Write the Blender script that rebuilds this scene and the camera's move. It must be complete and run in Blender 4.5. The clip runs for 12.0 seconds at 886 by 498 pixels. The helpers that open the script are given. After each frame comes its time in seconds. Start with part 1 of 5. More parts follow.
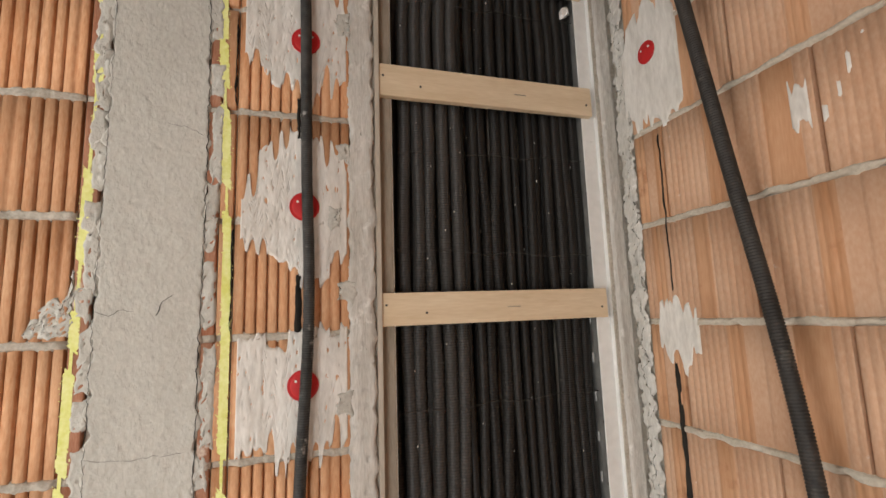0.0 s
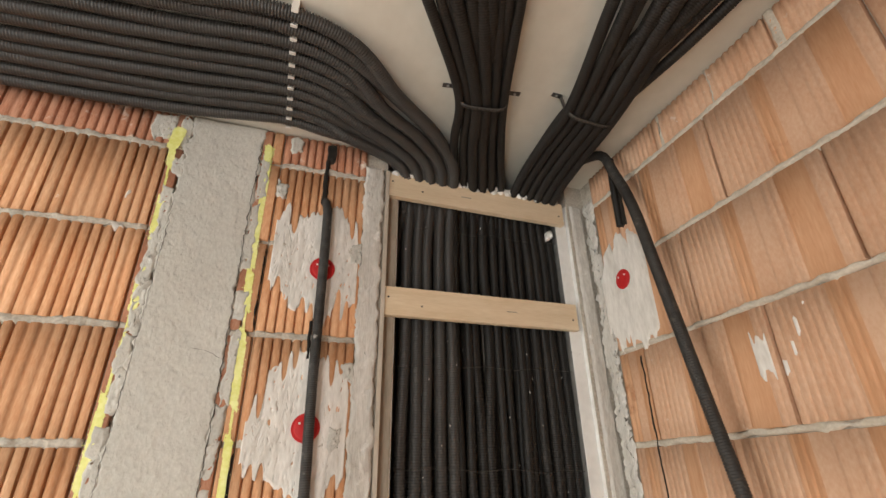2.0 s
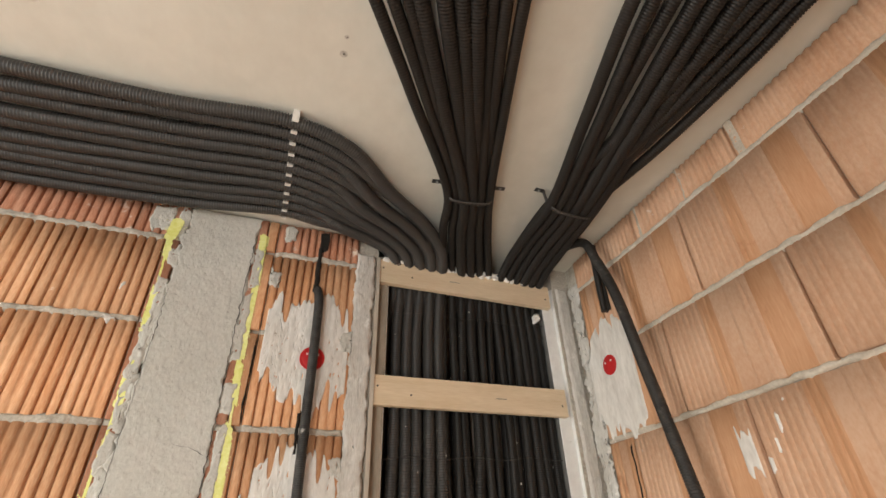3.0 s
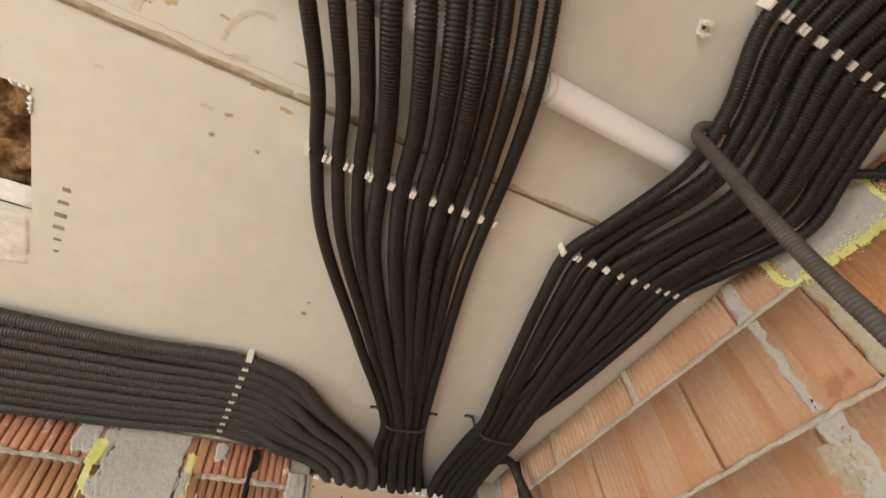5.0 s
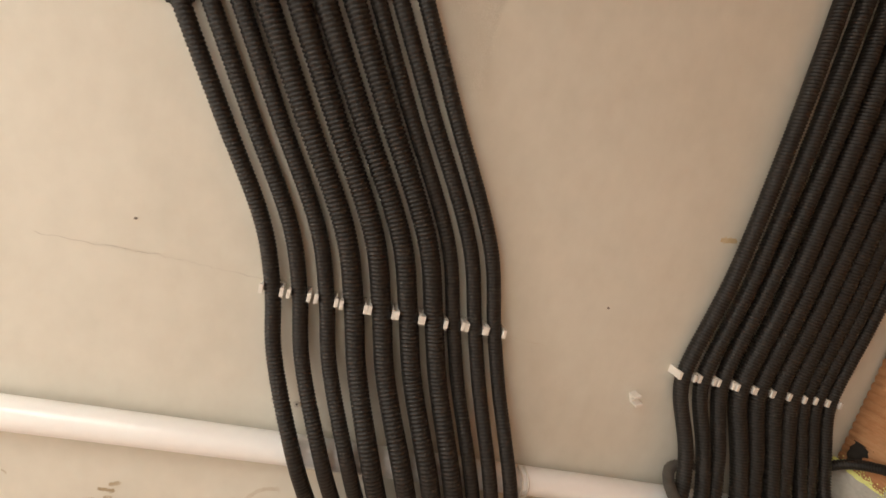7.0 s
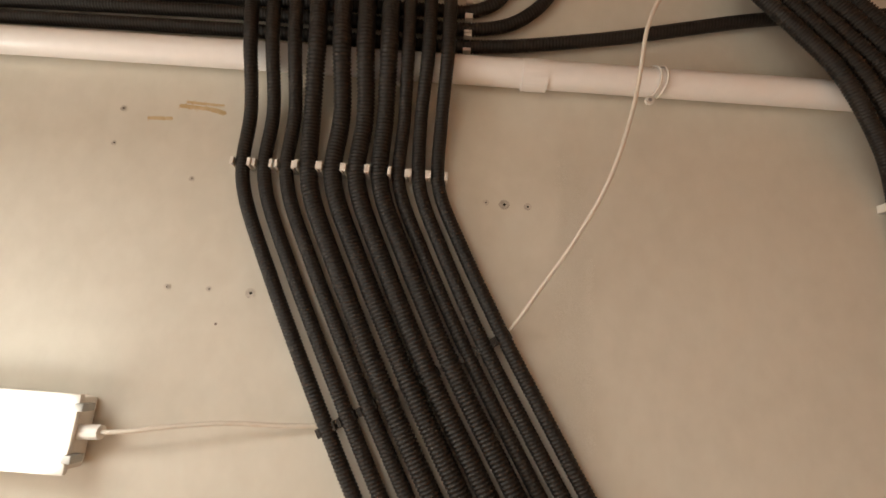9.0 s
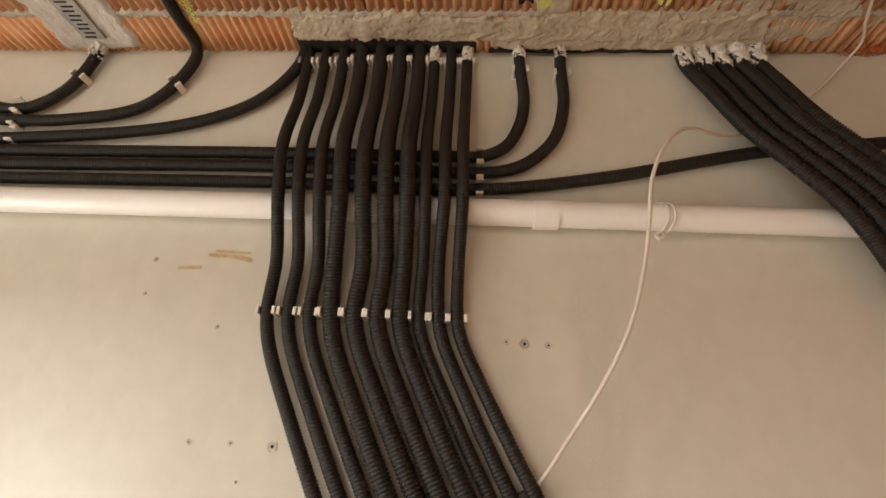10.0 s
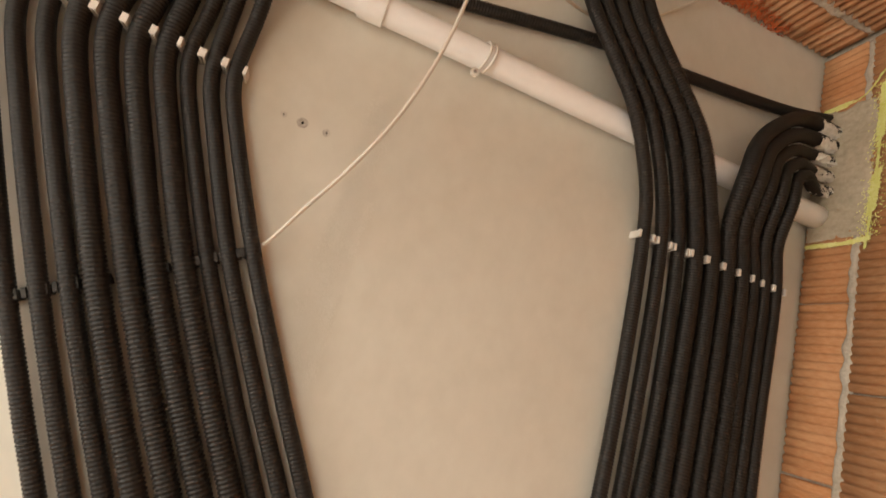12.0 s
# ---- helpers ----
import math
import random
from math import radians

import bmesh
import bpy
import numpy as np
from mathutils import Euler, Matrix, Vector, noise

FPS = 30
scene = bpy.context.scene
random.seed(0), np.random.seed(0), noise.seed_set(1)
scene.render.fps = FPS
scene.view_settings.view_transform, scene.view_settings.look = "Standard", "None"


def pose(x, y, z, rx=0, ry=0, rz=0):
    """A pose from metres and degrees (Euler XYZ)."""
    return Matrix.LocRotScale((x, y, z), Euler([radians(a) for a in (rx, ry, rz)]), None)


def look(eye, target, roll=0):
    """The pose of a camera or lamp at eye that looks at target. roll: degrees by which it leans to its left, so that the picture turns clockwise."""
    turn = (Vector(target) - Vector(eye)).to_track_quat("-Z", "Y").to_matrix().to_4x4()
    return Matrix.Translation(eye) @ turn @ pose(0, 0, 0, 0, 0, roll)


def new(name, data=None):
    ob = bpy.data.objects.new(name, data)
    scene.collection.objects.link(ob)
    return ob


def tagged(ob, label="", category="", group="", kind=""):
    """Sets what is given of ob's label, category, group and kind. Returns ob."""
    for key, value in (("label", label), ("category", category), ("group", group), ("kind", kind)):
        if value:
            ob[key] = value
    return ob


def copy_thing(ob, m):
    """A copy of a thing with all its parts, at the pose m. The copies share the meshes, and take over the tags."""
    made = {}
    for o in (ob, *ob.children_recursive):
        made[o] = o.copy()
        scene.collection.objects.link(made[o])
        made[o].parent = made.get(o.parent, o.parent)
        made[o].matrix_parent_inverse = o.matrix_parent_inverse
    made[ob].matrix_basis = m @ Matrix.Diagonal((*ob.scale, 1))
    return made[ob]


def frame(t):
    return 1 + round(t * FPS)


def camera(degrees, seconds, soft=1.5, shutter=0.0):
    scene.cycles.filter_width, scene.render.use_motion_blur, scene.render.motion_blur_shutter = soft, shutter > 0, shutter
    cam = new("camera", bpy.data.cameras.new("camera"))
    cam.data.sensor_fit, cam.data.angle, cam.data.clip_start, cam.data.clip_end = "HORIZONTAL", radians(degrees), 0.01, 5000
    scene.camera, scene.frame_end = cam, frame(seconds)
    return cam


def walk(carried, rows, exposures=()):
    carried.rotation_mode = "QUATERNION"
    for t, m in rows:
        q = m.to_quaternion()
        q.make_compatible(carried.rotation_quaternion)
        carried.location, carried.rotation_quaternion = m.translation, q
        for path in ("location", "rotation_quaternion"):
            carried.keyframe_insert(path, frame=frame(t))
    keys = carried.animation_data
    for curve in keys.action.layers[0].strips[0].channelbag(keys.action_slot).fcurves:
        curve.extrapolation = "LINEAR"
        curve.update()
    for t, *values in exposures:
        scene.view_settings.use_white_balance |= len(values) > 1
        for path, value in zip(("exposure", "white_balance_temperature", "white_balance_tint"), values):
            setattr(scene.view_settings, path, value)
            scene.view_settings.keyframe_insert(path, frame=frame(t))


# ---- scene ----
cam = camera(86.04, 12.0, shutter=0.12)
PATH = [
    (0.0, pose(0.0000, 0.0002, 1.6002, 98.08, 1.88, -17.06)),
    (0.5, pose(-0.0121, -0.0275, 1.6426, 102.30, 1.55, -17.33)),
    (1.0, pose(-0.0261, -0.0531, 1.6818, 106.85, 1.20, -17.61)),
    (1.5, pose(-0.0395, -0.0907, 1.7178, 111.53, 1.09, -18.04)),
    (2.0, pose(-0.0480, -0.1192, 1.7414, 115.90, 0.79, -18.23)),
    (2.5, pose(-0.0598, -0.1497, 1.7647, 119.63, 1.10, -18.96)),
    (2.7, pose(-0.0642, -0.1621, 1.7717, 121.14, 1.22, -19.18)),
    (4.3, pose(-0.1309, -0.3091, 1.8575, 133.98, 3.46, -21.83)),
    (4.5, pose(-0.1544, -0.3399, 1.8652, 135.59, 3.90, -23.26)),
    (5.0, pose(-0.1975, -0.4280, 1.8805, 139.88, 4.74, -27.62)),
    (5.5, pose(-0.2198, -0.5300, 1.8901, 145.03, 5.21, -29.49)),
    (6.0, pose(-0.2404, -0.6611, 1.8970, 150.80, 7.58, -24.65)),
    (6.5, pose(-0.2578, -0.7567, 1.9054, 159.17, 8.67, -18.91)),
    (7.0, pose(-0.2685, -0.8060, 1.9147, 166.25, 9.27, -15.24)),
    (7.5, pose(-0.2866, -0.8630, 1.9048, 174.47, 9.05, -13.08)),
    (7.7, pose(-0.2935, -0.8881, 1.8944, 178.46, 8.41, -12.29)),
    (9.3, pose(-0.3769, -1.0552, 1.8322, -163.17, -1.62, -2.55)),
    (9.5, pose(-0.3839, -1.0768, 1.8211, -160.99, -2.14, -2.13)),
    (10.0, pose(-0.3778, -1.1275, 1.7969, -156.53, -2.23, -2.58)),
    (10.5, pose(-0.3452, -1.1488, 1.7815, -154.29, 1.29, -4.66)),
    (11.0, pose(-0.2889, -1.1581, 1.7778, -154.72, 8.46, -8.21)),
    (11.5, pose(-0.2232, -1.1216, 1.8041, -160.17, 15.09, -13.62)),
    (11.8, pose(-0.1845, -1.0531, 1.8311, -166.55, 16.84, -15.54)),
    (12.0, pose(-0.1603, -0.9906, 1.8523, -170.88, 16.67, -16.94)),
]
walk(cam, PATH, exposures=[(0.0, -0.19, 6250, 9), (1.2, -0.03, 6300, 8), (2.7, 0.10, 6350, 7), (5.0, 0.12, 6500, 7), (7.0, -0.03, 6850, 9), (7.7, -0.12, 6850, 9), (9.3, -0.15, 6800, 8), (10.0, 0.03, 6700, 6), (10.7, 0.15, 6650, 6), (12.0, 0.28, 6850, 7)])

# ---- main planes of the room, metres ----
CEIL = 2.669
NORTH = 1.075
EAST = 0.866
SOUTH = -2.02
WEST = -3.4
JOINTS = [2.062 + 0.246 * k for k in range(-8, 3)]

# ---- world and light ----
world = bpy.data.worlds.new("world")
world.use_nodes = True
scene.world = world
wn = world.node_tree
sky = wn.nodes.new("ShaderNodeTexSky")
sky.sky_type = "NISHITA"
sky.sun_disc = False
sky.sun_elevation = radians(35)
sky.sun_rotation = radians(250)
wn.links.new(sky.outputs[0], wn.nodes["Background"].inputs[0])
wn.nodes["Background"].inputs[1].default_value = 0.1

door_light = bpy.data.lights.new("daylight_in_doorway", "AREA")
door_light.shape, door_light.size, door_light.size_y = "RECTANGLE", 1.4, 1.9
door_light.energy, door_light.color = 84, (1.0, 0.98, 0.95)
new("daylight_in_doorway", door_light).matrix_world = look((-1.76, SOUTH - 0.10, 1.02), (-1.76, 0.0, 0.1))

# fill lamp in an unseen west opening, added to even out the room
west_fill = bpy.data.lights.new("fill_from_west_opening", "AREA")
west_fill.shape, west_fill.size, west_fill.size_y = "RECTANGLE", 1.4, 1.4
west_fill.energy, west_fill.color = 54, (1.0, 0.98, 0.95)
new("fill_from_west_opening", west_fill).matrix_world = look((WEST - 0.10, 0.20, 1.40), (0.0, 0.20, 0.2))


# ---- materials ----
def nodes_of(m):
    m.use_nodes = True
    return m.node_tree, m.node_tree.nodes["Principled BSDF"]


def surface(name, dark, light, rough=0.8, grain=60.0, patch=6.0, stretch=(1, 1, 1), bump=0.2, depth=0.004, metal=0.0,
            vary=0.0, spots=None, spot_scale=9.0, spot_at=0.62, spec=0.3, lit_ridge=None):
    """Two-scale mottled surface: broad patches and fine grain in colour, grain in relief; optional stains of a second
    colour; lit_ridge: crest colour for dust and painted rib highlights.
    """
    m = bpy.data.materials.new(name)
    t, b = nodes_of(m)
    N, L = t.nodes.new, t.links.new
    co = N("ShaderNodeTexCoord")
    mp = N("ShaderNodeMapping")
    mp.inputs["Scale"].default_value = stretch
    info = N("ShaderNodeObjectInfo")
    off = N("ShaderNodeVectorMath")
    off.operation = "SCALE"
    cmb = N("ShaderNodeCombineXYZ")
    for k in range(3):
        L(info.outputs["Random"], cmb.inputs[k])
    L(cmb.outputs[0], off.inputs[0])
    off.inputs["Scale"].default_value = 7.0
    add = N("ShaderNodeVectorMath")
    L(co.outputs["Object"], add.inputs[0])
    L(off.outputs[0], add.inputs[1])
    L(add.outputs[0], mp.inputs[0])
    big, fine = N("ShaderNodeTexNoise"), N("ShaderNodeTexNoise")
    big.inputs["Scale"].default_value, big.inputs["Detail"].default_value = patch, 5
    fine.inputs["Scale"].default_value, fine.inputs["Detail"].default_value = grain, 6
    for n in (big, fine):
        L(mp.outputs[0], n.inputs["Vector"])
    mixf = N("ShaderNodeMath")
    mixf.operation = "MULTIPLY_ADD"
    L(fine.outputs["Fac"], mixf.inputs[0])
    mixf.inputs[1].default_value = 0.45
    half = N("ShaderNodeMath")
    half.operation = "MULTIPLY"
    L(big.outputs["Fac"], half.inputs[0])
    half.inputs[1].default_value = 0.55
    L(half.outputs[0], mixf.inputs[2])
    ramp = N("ShaderNodeValToRGB")
    ramp.color_ramp.elements[0].position, ramp.color_ramp.elements[1].position = 0.36, 0.64
    ramp.color_ramp.elements[0].color, ramp.color_ramp.elements[1].color = (*dark, 1), (*light, 1)
    L(mixf.outputs[0], ramp.inputs[0])
    col = ramp.outputs[0]
    if vary:
        hsv = N("ShaderNodeHueSaturation")
        rng = N("ShaderNodeMapRange")
        rng.inputs["To Min"].default_value, rng.inputs["To Max"].default_value = 1 - vary, 1 + vary
        L(info.outputs["Random"], rng.inputs[0])
        L(rng.outputs[0], hsv.inputs["Value"])
        L(col, hsv.inputs["Color"])
        col = hsv.outputs[0]
    if spots:
        sn = N("ShaderNodeTexNoise")
        sn.inputs["Scale"].default_value, sn.inputs["Detail"].default_value = spot_scale, 8
        sn.inputs["Roughness"].default_value = 0.65
        L(add.outputs[0], sn.inputs["Vector"])
        sr = N("ShaderNodeValToRGB")
        sr.color_ramp.elements[0].position, sr.color_ramp.elements[1].position = spot_at, spot_at + 0.08
        L(sn.outputs["Fac"], sr.inputs[0])
        mx = N("ShaderNodeMix")
        mx.data_type = "RGBA"
        L(sr.outputs[0], mx.inputs["Factor"])
        L(col, mx.inputs[6])
        mx.inputs[7].default_value = (*spots, 1)
        col = mx.outputs[2]
    if lit_ridge:
        # lighter convex crests: dust, and the rib highlights put into the colour
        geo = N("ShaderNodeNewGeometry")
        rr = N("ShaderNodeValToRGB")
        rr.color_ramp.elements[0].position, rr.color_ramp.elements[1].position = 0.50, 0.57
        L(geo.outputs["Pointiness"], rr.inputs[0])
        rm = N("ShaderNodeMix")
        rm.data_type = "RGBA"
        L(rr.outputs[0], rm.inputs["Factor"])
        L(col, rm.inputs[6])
        rm.inputs[7].default_value = (*lit_ridge, 1)
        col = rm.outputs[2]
    L(col, b.inputs["Base Color"])
    bp = N("ShaderNodeBump")
    bp.inputs["Strength"].default_value, bp.inputs["Distance"].default_value = bump, depth
    L(mixf.outputs[0], bp.inputs["Height"])
    L(bp.outputs[0], b.inputs["Normal"])
    b.inputs["Roughness"].default_value, b.inputs["Metallic"].default_value = rough, metal
    b.inputs["Specular IOR Level"].default_value = spec
    return m


BRICK = surface("ribbed_terracotta", (0.54, 0.255, 0.118), (0.71, 0.425, 0.245), 0.85, 70, 5, (4, 0.8, 1), 0.25, 0.002, vary=0.13,
                spots=(0.74, 0.62, 0.50), spot_scale=24, spot_at=0.69)
BRICK_E = surface("combed_terracotta", (0.52, 0.30, 0.18), (0.61, 0.40, 0.27), 0.85, 130, 6, (1.5, 0.7, 1), 0.25, 0.002, vary=0.07,
                  spots=(0.76, 0.66, 0.56), spot_scale=16, spot_at=0.66)
BRICK_O = surface("orange_combed_terracotta", (0.47, 0.205, 0.085), (0.60, 0.33, 0.17), 0.85, 110, 6, (2.0, 0.6, 1), 0.25, 0.002, vary=0.10,
                  spots=(0.68, 0.52, 0.38), spot_scale=16, spot_at=0.66)
BRICK_BAND = surface("smooth_orange_terracotta", (0.49, 0.25, 0.125), (0.595, 0.345, 0.20), 0.7, 90, 8, (3, 0.35, 1), 0.2, 0.002, vary=0.07,
                     spots=(0.42, 0.20, 0.10), spot_scale=9, spot_at=0.60)
BRICK_DARK = surface("dark_red_terracotta", (0.35, 0.14, 0.075), (0.52, 0.275, 0.175), 0.85, 90, 9, (5, 0.8, 1), 0.3, 0.003, vary=0.1,
                     spots=(0.70, 0.58, 0.48), spot_scale=14, spot_at=0.60)
MORTAR = surface("grey_mortar", (0.36, 0.32, 0.26), (0.60, 0.55, 0.47), 0.95, 150, 18, bump=0.8, depth=0.006)
MORTAR_E = surface("pale_mortar", (0.43, 0.375, 0.295), (0.61, 0.55, 0.46), 0.95, 150, 22, bump=0.7, depth=0.006)
CEMENT = surface("grey_cement_render", (0.475, 0.455, 0.403), (0.585, 0.565, 0.51), 0.95, 160, 5, (1, 1, 0.7), bump=0.9, depth=0.004, spots=(0.41, 0.385, 0.335), spot_scale=60, spot_at=0.63)
MARGIN = surface("streaked_pale_cement", (0.46, 0.43, 0.38), (0.68, 0.65, 0.60), 0.95, 90, 10, (3.0, 3.0, 0.45), bump=0.6, depth=0.004, spots=(0.74, 0.71, 0.66), spot_scale=20, spot_at=0.60)
CEMENT_T = surface("brown_grey_cement", (0.43, 0.37, 0.27), (0.585, 0.515, 0.395), 0.95, 90, 8, bump=0.5, depth=0.006)
PLASTER = surface("white_gypsum", (0.60, 0.565, 0.51), (0.81, 0.775, 0.72), 0.9, 60, 12, (2, 2, 0.6), 0.35, 0.004)
PAINT = surface("ceiling_paint", (0.647, 0.616, 0.532), (0.71, 0.68, 0.595), 0.75, 26, 2.0, (1.2, 0.9, 1), bump=0.04, depth=0.002, spec=0.25)
FLOOR = surface("concrete_screed", (0.47, 0.46, 0.43), (0.59, 0.575, 0.54), 0.9, 40, 3, bump=0.3)
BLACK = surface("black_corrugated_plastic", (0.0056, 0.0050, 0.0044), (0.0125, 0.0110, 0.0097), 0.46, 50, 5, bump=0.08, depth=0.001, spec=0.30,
                spots=(0.042, 0.035, 0.029), spot_scale=13, spot_at=0.62, lit_ridge=(0.0245, 0.0210, 0.0180))
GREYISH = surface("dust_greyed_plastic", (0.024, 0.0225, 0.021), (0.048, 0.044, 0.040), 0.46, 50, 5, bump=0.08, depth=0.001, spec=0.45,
                  spots=(0.07, 0.062, 0.054), spot_scale=13, spot_at=0.62, lit_ridge=(0.056, 0.051, 0.046))
DUSTY = surface("dusty_black_plastic", (0.022, 0.020, 0.018), (0.052, 0.047, 0.042), 0.6, 60, 7, bump=0.1, depth=0.001,
                spots=(0.10, 0.09, 0.075), spot_scale=12, spot_at=0.6)
PALE = surface("dust_covered_plastic", (0.062, 0.055, 0.048), (0.11, 0.098, 0.085), 0.7, 60, 7, bump=0.1, depth=0.001)
SPLASHED = surface("plaster_splashed_plastic", (0.024, 0.023, 0.021), (0.07, 0.065, 0.06), 0.65, 60, 9, bump=0.2, depth=0.002, spots=(0.34, 0.32, 0.29), spot_scale=26, spot_at=0.61)
WHITE = surface("white_plastic", (0.74, 0.71, 0.65), (0.82, 0.79, 0.73), 0.4, 40, 4, bump=0.02, spec=0.4)
PVC = surface("white_pipe_plastic", (0.90, 0.895, 0.88), (0.94, 0.935, 0.92), 0.28, 50, 3, bump=0.03, spec=0.6)
WOOD = surface("pale_wood", (0.66, 0.51, 0.33), (0.76, 0.62, 0.44), 0.7, 30, 4, (1.0, 5, 9), 0.12, 0.002)
LATH = surface("greyed_wood", (0.44, 0.385, 0.31), (0.58, 0.515, 0.43), 0.8, 40, 6, (8, 8, 1), 0.2, 0.002)
WOOD_EDGE = surface("weathered_wood", (0.27, 0.23, 0.175), (0.40, 0.345, 0.275), 0.8, 40, 6, (8, 8, 1), 0.2, 0.002)
STEEL = surface("galvanised_steel", (0.32, 0.31, 0.29), (0.48, 0.47, 0.44), 0.5, 60, 8, bump=0.05, metal=0.7)
STEEL_W = surface("white_coated_steel", (0.74, 0.73, 0.70), (0.84, 0.83, 0.80), 0.5, 50, 9, bump=0.05, spots=(0.45, 0.42, 0.38), spot_scale=30, spot_at=0.68)
BLACKSTEEL = surface("black_steel_band", (0.065, 0.061, 0.056), (0.13, 0.12, 0.11), 0.5, 60, 8, bump=0.05, metal=0.6)
RED = surface("red_plastic", (0.40, 0.012, 0.014), (0.56, 0.025, 0.025), 0.55, 40, 8, bump=0.05, spec=0.3)
YELLOW = surface("fluorescent_yellow_paint", (0.74, 0.74, 0.20), (0.90, 0.90, 0.42), 0.85, 120, 20, bump=0.2, depth=0.002)
GREENY = surface("faded_yellow_paint", (0.58, 0.61, 0.13), (0.76, 0.79, 0.26), 0.9, 120, 20, bump=0.2, depth=0.002)
# near-black colour stands for the shade inside slots, cracks and holes
CAVITY_SHADE = surface("painted_cavity_shade", (0.012, 0.010, 0.008), (0.03, 0.025, 0.02), 0.95, 40, 6)
RUST = surface("brown_stain", (0.52, 0.38, 0.20), (0.66, 0.53, 0.34), 0.9, 90, 20)
PENCIL = surface("grey_pencil", (0.22, 0.19, 0.16), (0.36, 0.31, 0.26), 0.9, 90, 20)
CHIP = surface("chipped_grey_paint", (0.38, 0.345, 0.295), (0.66, 0.615, 0.535), 0.9, 200, 60, bump=0.4, depth=0.002)
FAINT = surface("faint_stain", (0.56, 0.50, 0.40), (0.66, 0.61, 0.52), 0.9, 90, 20)
STAIN = surface("seam_stain", (0.33, 0.25, 0.14), (0.60, 0.53, 0.41), 0.9, 60, 14)
SEAM = surface("dirty_board_gap", (0.15, 0.115, 0.075), (0.36, 0.29, 0.20), 0.9, 60, 14)
WOOL = surface("brown_insulation", (0.10, 0.045, 0.015), (0.42, 0.26, 0.12), 0.95, 70, 16, bump=1.0, depth=0.02)
CEMENTED = surface("cement_greyed_plastic", (0.28, 0.275, 0.26), (0.42, 0.41, 0.39), 0.8, 60, 8, bump=0.3, depth=0.002)
FOAM = surface("white_foam", (0.70, 0.67, 0.62), (0.85, 0.83, 0.79), 0.9, 90, 20, bump=0.6, depth=0.004)
ORANGE = surface("orange_red_spray", (0.50, 0.10, 0.03), (0.62, 0.16, 0.05), 0.9, 80, 12)

FILLER = surface("pale_filler_smear", (0.685, 0.655, 0.573), (0.735, 0.705, 0.625), 0.8, 40, 8, bump=0.05, depth=0.001)
CORD = surface("beige_cable_sheath", (0.66, 0.60, 0.51), (0.74, 0.69, 0.60), 0.5, 40, 4, bump=0.02)
GLOW = bpy.data.materials.new("lit_diffuser")
gt, gb = nodes_of(GLOW)
gb.inputs["Base Color"].default_value = (0.85, 0.85, 0.85, 1)
gb.inputs["Emission Color"].default_value = (1.0, 0.97, 0.93, 1)
gb.inputs["Emission Strength"].default_value = 9.0


# ---- helpers ----
def mesh_ob(name, verts, faces, mat, parent=None, smooth=False, label="", category="", group="", kind=""):
    me = bpy.data.meshes.new(name)
    me.from_pydata(verts, [], faces)
    me.materials.append(mat)
    if smooth:
        me.polygons.foreach_set("use_smooth", [True] * len(me.polygons))
    me.update()
    ob = new(name, me)
    ob.parent = parent
    return tagged(ob, label, category, group, kind)


def part(name, bm, mat, parent=None, label="", smooth=False):
    me = bpy.data.meshes.new(name)
    bm.to_mesh(me)
    bm.free()
    me.materials.append(mat)
    if smooth:
        me.polygons.foreach_set("use_smooth", [True] * len(me.polygons))
    ob = new(name, me)
    ob.parent = parent
    return tagged(ob, label)


def thing(name, label, category, group="", loc=(0, 0, 0)):
    ob = new(name)
    ob.location = loc
    return tagged(ob, label, category, group)


def box(bm, x0, x1, y0, y1, z0, z1, bevel=0.0):
    r = bmesh.ops.create_cube(bm, size=1.0)
    bmesh.ops.transform(bm, matrix=Matrix.Translation(((x0 + x1) / 2, (y0 + y1) / 2, (z0 + z1) / 2)) @ Matrix.Diagonal((abs(x1 - x0), abs(y1 - y0), abs(z1 - z0), 1)), verts=r["verts"])
    if bevel:
        edges = {e for v in r["verts"] for e in v.link_edges}
        bmesh.ops.bevel(bm, geom=list(edges), offset=bevel, segments=2, affect="EDGES", profile=0.7)
    return bm


def cyl(bm, p, q, r0, r1=None, seg=16):
    p, q = Vector(p), Vector(q)
    d = q - p
    m = Matrix.Translation((p + q) / 2) @ d.to_track_quat("Z", "Y").to_matrix().to_4x4()
    bmesh.ops.create_cone(bm, cap_ends=True, segments=seg, radius1=r0, radius2=r0 if r1 is None else r1, depth=d.length, matrix=m)
    return bm


# wall frames: u along the wall, v up (or across the ceiling), n out into the room
FN = Matrix(((1, 0, 0, 0), (0, 0, -1, NORTH), (0, 1, 0, 0), (0, 0, 0, 1)))
FE = Matrix(((0, 0, -1, EAST), (-1, 0, 0, 0), (0, 1, 0, 0), (0, 0, 0, 1)))
FS = Matrix(((-1, 0, 0, 0), (0, 0, 1, SOUTH), (0, 1, 0, 0), (0, 0, 0, 1)))
FC = Matrix(((1, 0, 0, 0), (0, -1, 0, 0), (0, 0, -1, CEIL), (0, 0, 0, 1)))


